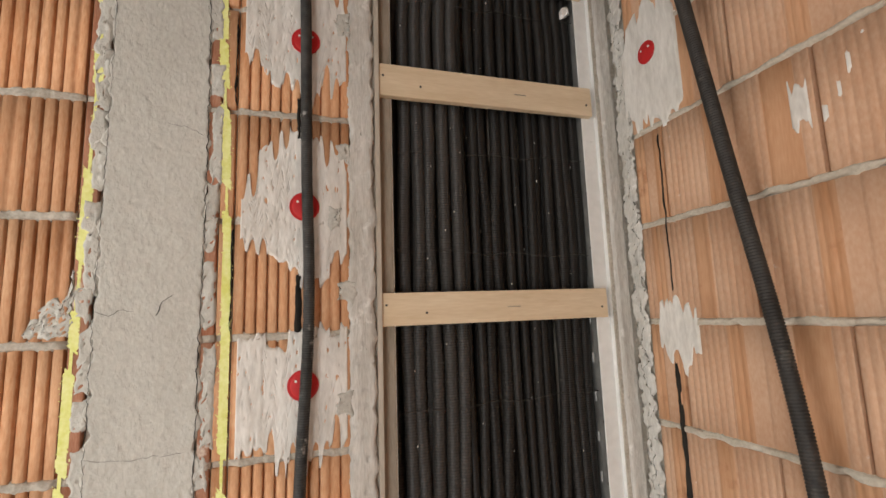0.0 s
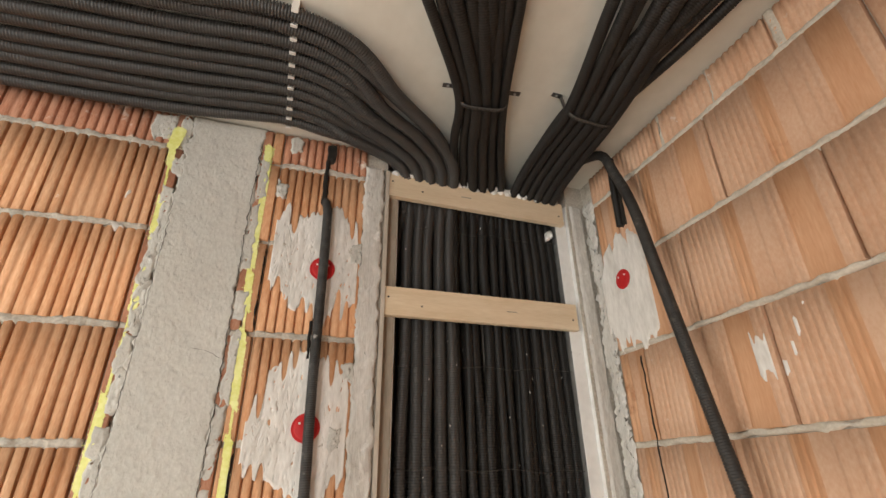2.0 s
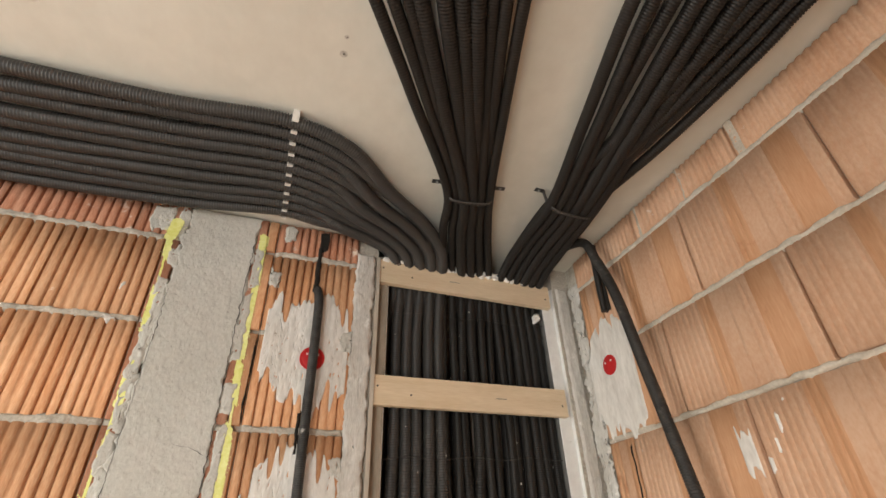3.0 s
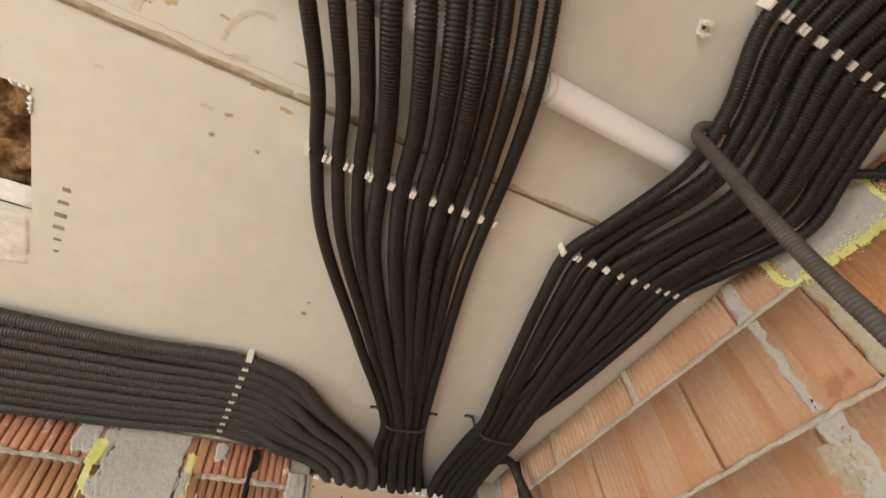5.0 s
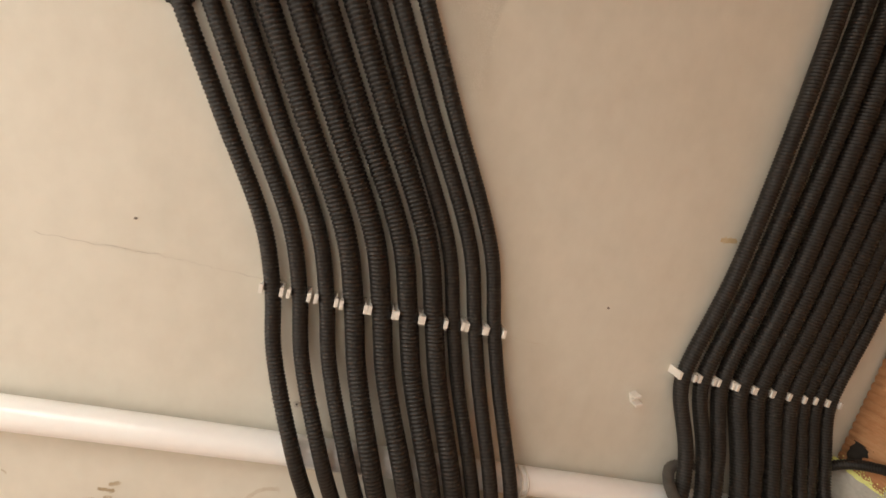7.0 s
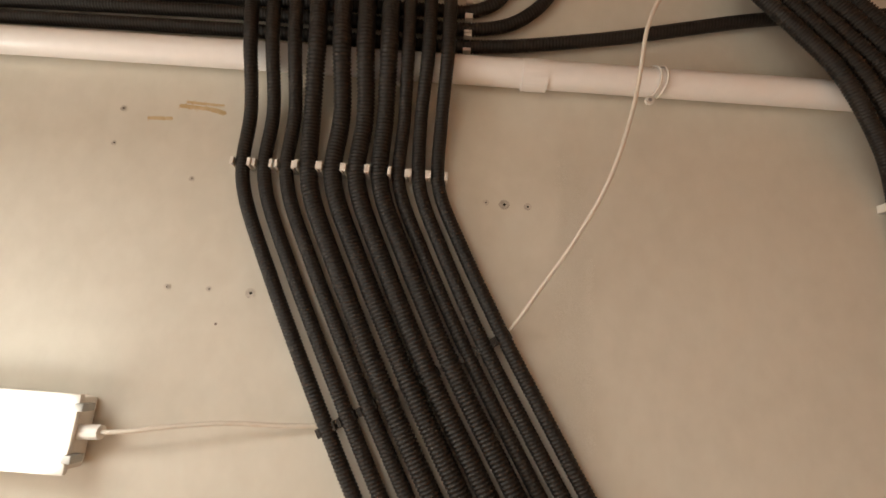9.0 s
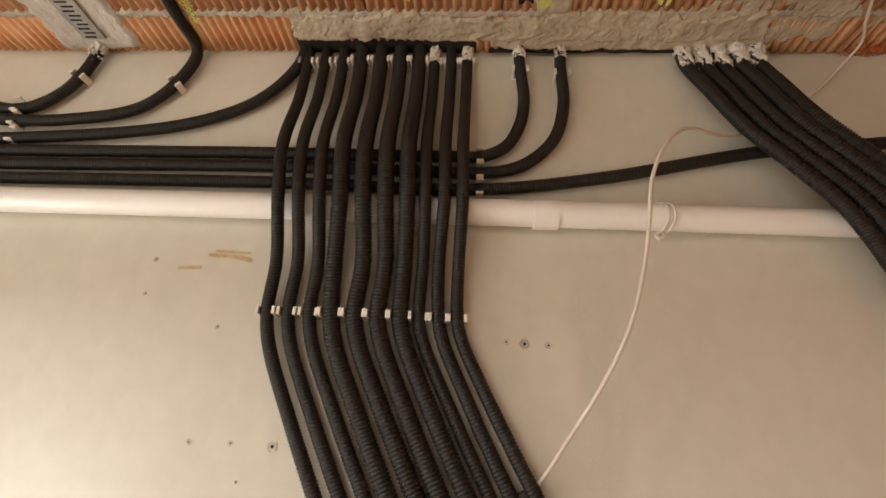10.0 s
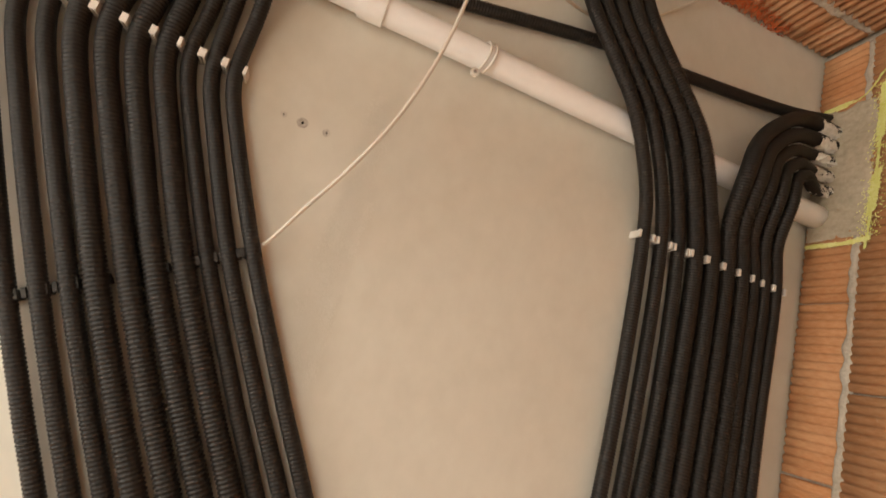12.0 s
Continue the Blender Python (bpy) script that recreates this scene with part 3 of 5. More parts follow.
for k, u in enumerate(UC):
    m = pose(lerp(-0.541, -0.268, u), lerp(-0.915, -1.078, u), CEIL - 0.002, 0, 0, -31)
    if k:
        copy_thing(dark_clip, m)["group"] = "dark clip row across the ceiling"
    else:
        dark_clip.matrix_basis = m
        dark_clip["group"] = "dark clip row across the ceiling"
for p, a in (((-0.358, -1.712), 90), ((-0.358, -1.674), 90), ((-0.358, -1.634), 90), ((-1.443, -1.834), 90), ((-1.434, -1.796), 90), ((-1.420, -1.750), 90), ((-1.325, -1.925), 25), ((-1.08, -1.905), 40), ((-0.269, -1.95), 0), ((-0.174, -1.94), 0)):
    if 0.0135 not in PROTO:
        PROTO[0.0135] = clip_proto(0.0135)
        PROTO[0.0135].matrix_basis = pose(p[0], p[1], CEIL, 0, 0, a)
    else:
        copy_thing(PROTO[0.0135], pose(p[0], p[1], CEIL, 0, 0, a))


# ---- perforated bands over the bundles ----
def band(cx, cy, w, depth, a, ear):
    """A perforated steel band slung under a bundle, with two ears screwed to the ceiling."""
    ob = thing("strap_band", "black perforated steel band slung under conduits, ears screwed to the ceiling", "strap", "straps under the conduits", (0, 0, 0))
    ob.matrix_basis = pose(cx, cy, CEIL, 0, 0, a)
    prof = []
    n = 28
    for i in range(n + 1):
        s = -1 + 2 * i / n
        x = s * w
        zz = -depth * (1 - abs(s) ** 5) ** 0.5 if abs(s) < 1 else 0.0
        prof.append((x, zz))
    vs, fs = [], []
    for x, zz in prof:
        k = 1 + 0.0014 / w
        for y in (-0.0052, 0.0052):
            vs.append((x, y, zz))
        for y in (-0.0052, 0.0052):
            vs.append((x * k, y, zz - 0.0016))
    for i in range(n):
        b, c = i * 4, i * 4 + 4
        fs += [(b, c, c + 1, b + 1), (b + 2, b + 3, c + 3, c + 2), (b, b + 2, c + 2, c), (b + 1, c + 1, c + 3, b + 3)]
    mesh_ob("sling", vs, fs, BLACKSTEEL, ob, True)
    for i in range(3, n - 2, 2):
        x, zz = prof[i]
        bm = bmesh.new()
        cyl(bm, (x, 0, zz - 0.0014), (x, 0, zz - 0.0026), 0.0024, seg=8)
        part("hole", bm, DUSTY, ob)
    for s in (-1, 1):
        ear_ob = part("ear", box(bmesh.new(), s * w, s * (w + ear), -0.0065, 0.0065, -0.0035, -0.001, 0.0006), BLACKSTEEL, ob)
        bm = bmesh.new()
        cyl(bm, (s * (w + ear * 0.55), 0, -0.0035), (s * (w + ear * 0.55), 0, -0.0065), 0.0042, 0.0030, 10)
        part("screw", bm, STEEL, ear_ob)
    return ob


band(0.357, 0.742, 0.073, 0.068, -8, 0.032)
band(0.657, 0.705, 0.085, 0.068, 2, 0.028)


# ---- white drain pipes ----
def pipe(name, p, q, r, label, collars=(), saddles=()):
    ob = thing(name, label, "pipe", "white pipes on the ceiling")
    p, q = Vector(p), Vector(q)
    path = smooth_path([p, p.lerp(q, 0.33) + Vector((0, 0.002, 0)), p.lerp(q, 0.66) - Vector((0, 0.002, 0)), q], 0.05)
    v, f = sweep(path, [r] * len(path), 28)
    mesh_ob("tube", v, f, PVC, ob, True)
    for x in collars:
        c = p.lerp(q, (x - p.x) / (q.x - p.x))
        path = np.array([(c.x - 0.024, c.y, c.z), (c.x - 0.0235, c.y, c.z), (c.x, c.y, c.z), (c.x + 0.0235, c.y, c.z), (c.x + 0.024, c.y, c.z)])
        v, f = sweep(path, [r, r + 0.003, r + 0.0034, r + 0.003, r], 28)
        mesh_ob("collar", v, f, PVC, ob)
    for x, lean in saddles:
        c = p.lerp(q, (x - p.x) / (q.x - p.x))
        arc = [(c.x + lean * math.sin(t), c.y + (r + 0.004) * math.cos(t), c.z - (r + 0.004) * math.sin(t)) for t in [k * math.pi / 12 for k in range(13)]]
        for dx in (-0.006, 0.006):
            v, f = sweep(smooth_path([(a + dx, b, z) for a, b, z in arc], 0.004), [0.0022] * (len(smooth_path([(a + dx, b, z) for a, b, z in arc], 0.004))), 8)
            mesh_ob("saddle", v, f, WHITE, ob, True)
        bm = bmesh.new()
        cyl(bm, (c.x - lean, c.y + r + 0.014, c.z - 0.004), (c.x - lean, c.y + r + 0.014, c.z - 0.010), 0.0085, seg=14)
        ear_ob = part("ear", bm, WHITE, ob)
        bm = bmesh.new()
        cyl(bm, (c.x - lean, c.y + r + 0.014, c.z - 0.0095), (c.x - lean, c.y + r + 0.014, c.z - 0.0108), 0.0035, seg=10)
        part("screw", bm, STEEL, ear_ob)
    return ob


pipe("drain_pipe", (WEST + 0.01, -0.285, CEIL - 0.027), (EAST + 0.02, -0.262, CEIL - 0.027), 0.0255, "white plastic pipe clipped to the ceiling beneath conduits", saddles=((0.145, 0.006),))
pipe("drain_pipe", (WEST + 0.01, -1.598, CEIL - 0.030), (EAST + 0.005, -1.561, CEIL - 0.030), 0.0268, "white plastic pipe with a joint collar and open saddle", collars=(-0.228,), saddles=((-0.005, 0.010), (-0.47, 0.006)))


# ---- white cables ----
def cable(pts, label, r=0.0032):
    path = smooth_path(pts, 0.008)
    v, f = sweep(path, [r] * len(path), 8)
    return mesh_ob("cable", v, f, CORD, None, True, label=label, category="cable")


cable([(-0.400, -1.010, CEIL - 0.004), (-0.300, -1.055, CEIL - 0.004), (-0.260, -1.087, 2.65), (-0.21, -1.165, 2.595), (-0.171, -1.229, 2.558), (-0.130, -1.316, 2.518), (-0.103, -1.414, 2.495), (-0.093, -1.481, 2.480), (-0.086, -1.547, 2.466), (-0.062, -1.605, 2.462), (0.004, -1.680, 2.505), (0.105, -1.722, 2.578), (0.200, -1.775, 2.640), (0.25, -1.80, CEIL - 0.008),
       (0.30, -1.83, CEIL - 0.006), (0.365, -1.888, CEIL - 0.008), (0.44, -1.96, CEIL - 0.02), (0.482, SOUTH + 0.012, CEIL - 0.05), (0.45, SOUTH + 0.010, 2.56), (0.405, SOUTH + 0.010, 2.466), (0.357, SOUTH + 0.010, 2.367), (0.28, SOUTH + 0.012, 2.15), (0.22, SOUTH + 0.012, 1.6)], "loose white cable sagging below the ceiling")
cable([(-0.888, -0.888, CEIL - 0.034), (-0.845, -0.893, CEIL - 0.036), (-0.79, -0.903, CEIL - 0.034), (-0.70, -0.914, CEIL - 0.026), (-0.60, -0.916, CEIL - 0.014), (-0.53, -0.925, CEIL - 0.004), (-0.400, -1.010, CEIL - 0.004)], "white supply cable running from the luminaire", 0.0038)

# ---- luminaire ----
lum = thing("ceiling_luminaire", "lit white strip luminaire with clear cover on the ceiling", "ceiling light")
part("housing", box(bmesh.new(), -2.18, -0.925, -0.940, -0.830, CEIL - 0.045, CEIL - 0.002, 0.012), WHITE, lum)
part("rim", box(bmesh.new(), -2.184, -0.921, -0.944, -0.826, CEIL - 0.052, CEIL - 0.042, 0.004), WHITE, lum)
part("cover", box(bmesh.new(), -2.17, -0.935, -0.930, -0.840, CEIL - 0.085, CEIL - 0.050, 0.016), GLOW, lum, "lit clear plastic cover", smooth=True)
bm = bmesh.new()
cyl(bm, (-0.926, -0.886, CEIL - 0.030), (-0.890, -0.888, CEIL - 0.032), 0.0125, 0.011, 12)
part("cable_gland", bm, WHITE, lum)
for y in (-0.925, -0.850):
    part("latch", box(bmesh.new(), -0.924, -0.910, y - 0.006, y + 0.006, CEIL - 0.058, CEIL - 0.030, 0.002), STEEL, lum)

# ---- shaft in the wall: jambs, boards, reveals ----
tagged(part("shaft_jamb", box(bmesh.new(), 0.1885, 0.221, NORTH + 0.031, NORTH + 0.070, 0, 2.62, 0.002), WOOD_EDGE), "weathered brown jamb beside the conduit shaft", "jamb")
tagged(part("edge_strip", box(bmesh.new(), 0.2213, 0.2240, NORTH + 0.036, NORTH + 0.070, 0, 2.60, 0.0006), STEEL_W), "thin white strip along the brown shaft jamb", "edge strip")
tagged(part("timber_lath", box(bmesh.new(), 0.176, 0.188, NORTH + 0.004, NORTH + 0.072, 0, 2.60, 0.002), LATH), "greyed timber lath edging the conduit shaft", "lath")
steel = thing("steel_channel", "white coated steel channel with slotted reveal edging the shaft", "steel channel")
part("flange", box(bmesh.new(), 0.769, 0.8095, NORTH + 0.030, NORTH + 0.034, 0, 2.59, 0.0008), STEEL_W, steel)
part("lip", box(bmesh.new(), 0.810, 0.820, NORTH + 0.018, NORTH + 0.034, 0, 2.59, 0.0008), STEEL_W, steel)
part("web", box(bmesh.new(), 0.787, 0.790, NORTH + 0.034, NORTH + 0.155, 0, 2.59), STEEL, steel)
for k in range(26):
    z = 1.15 + k * 0.052
    part("slot", box(bmesh.new(), 0.7855, 0.7872, NORTH + 0.085 + 0.018 * (k % 2), NORTH + 0.091 + 0.018 * (k % 2), z, z + 0.026), STEEL_W, steel)
    if k % 3 == 0:
        part("slot", box(bmesh.new(), 0.7855, 0.7872, NORTH + 0.05, NORTH + 0.062, z, z + 0.005), CAVITY_SHADE, steel)


def board(z0, z1, tilt, label, knot):
    ob = thing("timber_board", label, "board", "boards across the shaft")
    cx, cz = 0.4885, (z0 + z1) / 2
    ob.matrix_basis = Matrix.Translation((cx, NORTH + 0.020, cz)) @ pose(0, 0, 0, 0, tilt, 0)
    part("plank", box(bmesh.new(), -0.302, 0.302, -0.010, 0.010, -(z1 - z0) / 2, (z1 - z0) / 2, 0.0015), WOOD, ob)
    part("mark", box(bmesh.new(), knot - 0.017, knot + 0.017, -0.0112, -0.0095, -0.003, -0.001), PENCIL, ob)
    for x in (-0.29, -0.195, 0.285):
        bm = bmesh.new()
        cyl(bm, (x, -0.0095, 0.01 - 0.02 * (x > -0.2)), (x, -0.0112, 0.01 - 0.02 * (x > -0.2)), 0.003, seg=8)
        part("nail", bm, BLACKSTEEL, ob)
    return ob


board(2.142, 2.224, -0.2, "pale planed timber board nailed across the conduit shaft", 0.08)
board(1.583, 1.659, -0.3, "pale planed timber board nailed across the conduit shaft", 0.03)
board(2.512, 2.594, 0.9, "pale timber board with foam along its top edge", -0.05)

# foam beads along the top board
bm = bmesh.new()
g = random.Random(3)
for k in range(210):
    x = 0.20 + 0.575 * g.random()
    s = g.uniform(0.0035, 0.0095)
    bmesh.ops.create_icosphere(bm, subdivisions=2, radius=1.0, matrix=Matrix.Translation((x, NORTH + 0.016 + g.uniform(-0.010, 0.012), 2.595 - (x - 0.49) * 0.0157 + g.uniform(-0.006, 0.013))) @ Matrix.Diagonal((s * g.uniform(1, 1.8), s, s * g.uniform(0.7, 1.5), 1)))
for v in bm.verts:
    v.co += Vector((1, 1, 1)) * 0.003 * noise.noise(v.co * 120)
tagged(part("foam_seam", bm, FOAM, smooth=True), "ragged white mounting foam along the top board", "foam", kind="stuff")
bm = bmesh.new()
bmesh.ops.create_icosphere(bm, subdivisions=3, radius=1.0, matrix=Matrix.Translation((0.758, NORTH + 0.060, 2.488)) @ Matrix.Diagonal((0.015, 0.016, 0.015, 1)))
for v in bm.verts:
    v.co += Vector((1, 0.5, 1)) * 0.018 * noise.noise(v.co * 60)
tagged(part("foam_lump", bm, FOAM, smooth=True), "white foam lump under the top board", "foam")

# dried plaster flecks on the conduits in the shaft
bm = bmesh.new()
g = random.Random(12)
for k in range(48):
    s = g.uniform(0.0008, 0.0019)
    bmesh.ops.create_icosphere(bm, subdivisions=1, radius=1.0, matrix=Matrix.Translation((g.uniform(0.25, 0.76), g.uniform(1.1465, 1.150), g.uniform(1.2, 2.5))) @ Matrix.Diagonal((s, s * 0.6, s * g.uniform(1, 2.6), 1)))
tagged(part("plaster_flecks", bm, PLASTER, smooth=True), "small dried plaster flecks on shaft conduits", "plaster flecks", kind="stuff")

# wire ties across the shaft
for z, sag in ((1.372, 0.004), (1.768, -0.003), (2.452, 0.002), (2.02, 0.003)):
    pts = [(0.235 + 0.55 * k / 14, NORTH + 0.073 + 0.004 * math.sin(k * 2.2), z + sag * k / 3 + 0.004 * math.sin(k * 1.3 + z * 9)) for k in range(15)]
    path = smooth_path(pts, 0.01)
    v, f = sweep(path, [0.0011] * len(path), 6)
    mesh_ob("tie_wire", v, f, BLACKSTEEL, None, True, label="thin black tie wire across the shaft conduits", category="wire")


# ---- junction boxes ----
def junction_box(F, u, v, r=0.0325, label="round red plastic box cap set in white gypsum"):
    ob = thing("junction_box", label, "junction box", "red junction boxes")
    ob.matrix_basis = F @ Matrix.Translation((u, v, 0.0))
    bm = bmesh.new()
    bmesh.ops.create_cone(bm, cap_ends=True, segments=32, radius1=r, radius2=r * 0.985, depth=0.012, matrix=Matrix.Translation((0, 0, -0.001)))
    part("rim", bm, RED, ob, smooth=False)
    bm = bmesh.new()
    bmesh.ops.create_uvsphere(bm, u_segments=28, v_segments=10, radius=1.0, matrix=Matrix.Translation((0, 0, 0.0035)) @ Matrix.Diagonal((r * 0.86, r * 0.86, 0.0048, 1)))
    cap = part("cap", bm, RED, ob, smooth=True)
    for s in (-1, 1):
        bm = bmesh.new()
        cyl(bm, (s * r * 0.45, 0.3 * r, 0.006), (s * r * 0.45, 0.3 * r, 0.0085), 0.0028, seg=10)
        part("screw", bm, WHITE, cap)
    return ob


for z in (2.246, 1.851, 1.466):
    junction_box(FN, 0.016, z)
junction_box(FE, -0.938, 2.262, 0.030)

# ---- coats: cement, gypsum, paint ----
coat("cement_chase", FN, -0.372, -0.180, wob(0.0, 0, 1, 1), wob(CEIL - 0.004, 0, 1, 1), CEMENT, 0.003, 0.0010, 0.0036, 0.0042, seed=1, side=0.011, freq=34, pits=0.0034,
     label="rough grey cement filling a wide wall chase", category="cement patch")
def fingers(base, bulge, sign, seed, long=0.034):
    """A gypsum edge on ribbed blocks: it runs on in the grooves and stops early on the ribs."""
    def f(u):
        k = math.floor((u + 0.126) / 0.022)
        ph = (u + 0.126) / 0.022 - k
        d = bulge * max(0.0, 1 - abs(u - 0.016) / 0.115)
        d += 0.030 * noise.cell((k * 1.3, seed * 2.1, 5.5)) + 0.008 * noise.noise((u * 130, seed, 0.2))
        if 0.30 < ph < 0.98:
            d -= long * (0.5 + noise.cell((k * 2.3, seed * 3.7, 1.5))) * math.sin((ph - 0.30) / 0.68 * math.pi) ** 0.45
        return base + sign * d
    return f


for k, (b0, b1, t0, t1) in enumerate(((2.160, 0.055, 2.385, 0.065), (1.738, 0.066, 1.950, 0.085), (1.350, 0.060, 1.568, 0.015))):
    coat("gypsum_patch", FN, -0.116, 0.110, fingers(b0, b1, -1, 2 * k + 1), fingers(t0, t1, 1, 2 * k + 2, 0.042 if k < 2 else 0.010), PLASTER, 0.0020, 0.0010, 0.0022, 0.008, seed=2 + k, back=-0.0045, ribs=0.00025, pits=0.010, label="ragged white gypsum round a red box", category="plaster patch", group="gypsum patches")
coat("gypsum_patch", FE, -1.040, -0.838, lambda u: 2.11 - 0.05 * math.cos((u + 0.94) * 14) + wob(0, 0.02, 30, 7, -0.03)(u), lambda u: 2.33 + 0.07 * math.cos((u + 0.93) * 14) + wob(0, 0.02, 30, 8, 0.03)(u), PLASTER, 0.003, 0.001, 0.0045, 0.010, seed=5,
     label="oval white gypsum patch round a red box", category="plaster patch", group="gypsum patches")
coat("gypsum_splash", FE, -0.99, -0.865, lambda u: 1.53 - 0.06 * math.cos((u + 0.925) * 22) + wob(0, 0.03, 60, 9, -0.02)(u), lambda u: 1.59 + 0.045 * math.cos((u + 0.93) * 22) + wob(0, 0.03, 60, 10, 0.02)(u), PLASTER, 0.003, 0.001, 0.0045, 0.008, seed=6,
     label="splash of white gypsum over a mortar joint", category="plaster patch", group="gypsum patches")
coat("gypsum_smear", FE, -0.605, -0.565, wob(1.915, 0.012, 60, 11, -0.02), wob(2.01, 0.012, 60, 12, 0.02), PLASTER, 0.002, 0.0006, 0.004, 0.008, seed=7, label="dried white gypsum smear on a block", category="plaster smear", group="gypsum smears")
for u, v, w, h, sd in ((-0.545, 1.93, 0.012, 0.05, 13), (-0.50, 2.00, 0.010, 0.04, 14), (-0.52, 1.965, 0.008, 0.03, 15), (-0.615, 1.99, 0.010, 0.02, 16), (-0.475, 2.03, 0.008, 0.022, 21)):
    coat("gypsum_smear", FE, u - w / 2, u + w / 2, wob(v - h / 2, 0.01, 90, sd, -0.01), wob(v + h / 2, 0.01, 90, sd + 5, 0.01), PLASTER, 0.0016, 0.0005, 0.003, 0.006, seed=sd, label="small dried white gypsum smear on a block", category="plaster smear", group="gypsum smears")
for u, v, w, h, sd in ((-0.47, 2.39, 0.014, 0.03, 31), (-0.48, 2.30, 0.05, 0.008, 32)):
    coat("gypsum_smear", FN, u - w / 2, u + w / 2, wob(v - h / 2, 0.01, 90, sd, -0.01), wob(v + h / 2, 0.01, 90, sd + 5, 0.01), PLASTER, 0.0025, 0.0005, 0.003, 0.006, seed=sd, label="small dried white gypsum smear on a block", category="plaster smear", group="gypsum smears")
coat("mortar_margin", FN, 0.112, 0.172, wob(0, 0, 1, 1), wob(2.60, 0, 1, 1), MARGIN, 0.003, 0.0014, 0.005, 0.006, seed=8, side=0.010, freq=60, pits=0.012, label="grey mortar margin beside the shaft lath", category="cement patch")
coat("mortar_margin", FN, 0.8215, EAST - 0.001, wob(0, 0, 1, 1), wob(2.59, 0, 1, 1), MARGIN, -0.004, 0.0016, 0.004, 0.006, seed=88, side=0.002, freq=50, pits=0.010, back=-0.013, label="pale cement margin beside the steel channel", category="cement patch")
coat("mortar_margin", FE, -NORTH + 0.000, -1.026, wob(0, 0, 1, 1), wob(2.585, 0, 1, 1), MARGIN, 0.0014, 0.0022, 0.004, 0.005, seed=9, side=0.022, freq=60, pits=0.012, label="grey mortar margin in the room corner", category="cement patch")
coat("cement_collar", FE, 0.165, 0.395, wob(2.545, 0.015, 14, 17), wob(CEIL - 0.004, 0, 1, 1), CEMENT, 0.004, 0.004, 0.007, 0.010, seed=10, side=0.008, freq=120, pits=0.012, label="smoothed grey cement round a pipe entry", category="cement patch")
coat("cement_collar", FE, 1.50, 1.84, wob(2.530, 0.012, 14, 18), wob(CEIL - 0.004, 0, 1, 1), CEMENT_T, 0.004, 0.005, 0.007, 0.010, seed=11, side=0.008, freq=120, pits=0.012, label="grey cement round conduit holes", category="cement patch")
for u, w, z0, z1, m in ((-0.333, 0.022, 2.556, 2.666, MORTAR_E), (-0.508, 0.011, 2.556, 2.666, MORTAR_E), (-0.684, 0.014, 2.556, 2.666, MORTAR_E), (0.041, 0.036, 2.556, 2.666, CEMENT), (0.044, 0.026, 2.315, 2.548, CEMENT), (0.050, 0.060, 2.05, 2.305, CEMENT)):
    coat("mortar_joint", FE, u - w / 2, u + w / 2, wob(z0, 0.006, 60, u), wob(z1, 0.004, 60, u + 2), m, 0.0016, 0.0012, 0.004, 0.006, seed=int(u * 900) % 83, side=0.006 if m == MORTAR_E else 0.012, freq=80, pits=0.010, label="mortar-filled upright joint between blocks", category="mortar joint", group="upright mortar joints")
for u, v, w, h in ((0.235, 2.385, 0.045, 0.05), (0.215, 2.44, 0.03, 0.05), (0.41, 2.50, 0.03, 0.04), (0.03, 2.22, 0.07, 0.08)):
    coat("cement_smear", FE, u - w / 2, u + w / 2, wob(v - h / 2, 0.02, 60, u), wob(v + h / 2, 0.02, 60, u + 5), CEMENT_T, 0.0018, 0.0012, 0.0035, 0.005, seed=int(v * 100), side=0.014, freq=70, pits=0.012, label="dried cement smear on combed blocks", category="cement patch", group="cement smears")
coat("cement_stripe", FE, 0.175, 0.235, wob(2.30, 0.01, 14, 19), wob(2.55, 0.01, 14, 20), CEMENT_T, 0.003, 0.003, 0.007, 0.010, seed=12, side=0.012, freq=120, pits=0.012, label="cement smear running down a block", category="cement patch")


def crack(F, pts, w, seed, n=0.0046, mat=None, label="thin dark crack in the grey cement"):
    """A hairline crack: a thin dark ribbon that wanders and thins out."""
    P = smooth_path([(a, b, 0) for a, b in pts], 0.004)[:, :2]
    D = np.gradient(P, axis=0)
    vs = []
    for i, (p, d) in enumerate(zip(P, D)):
        t = Vector((-d[1], d[0])).normalized()
        o = 0.004 * noise.fractal((p[0] * 60 + seed, p[1] * 60, seed), 0.8, 2.2, 4)
        h = w * (0.25 + 0.75 * abs(noise.noise((i * 0.13, seed, 4.0)))) * min(1.0, 0.25 * (len(P) - i))
        for sgn in (-1, 1):
            vs.append(F @ Vector((p[0] + t.x * (o + sgn * h), p[1] + t.y * (o + sgn * h), n)))
    fs = [(2 * i, 2 * i + 1, 2 * i + 3, 2 * i + 2) for i in range(len(P) - 1)]
    return mesh_ob("crack", vs, fs, mat or CAVITY_SHADE, None, False, label=label, category="crack", group="cracks")


crack(FN, [(-0.184, 1.0), (-0.186, 1.5), (-0.182, 1.9), (-0.187, 2.35), (-0.186, 2.60)], 0.0022, 1)
crack(FN, [(-0.368, 1.2), (-0.370, 1.6), (-0.366, 2.0), (-0.366, 2.40)], 0.0013, 2)
crack(FN, [(-0.375, 1.632), (-0.345, 1.622), (-0.325, 1.634), (-0.305, 1.628)], 0.0011, 3)
crack(FN, [(-0.19, 2.00), (-0.22, 2.012), (-0.26, 2.02)], 0.0009, 4)
crack(FN, [(-0.265, 1.62), (-0.25, 1.65), (-0.235, 1.665)], 0.0018, 5)
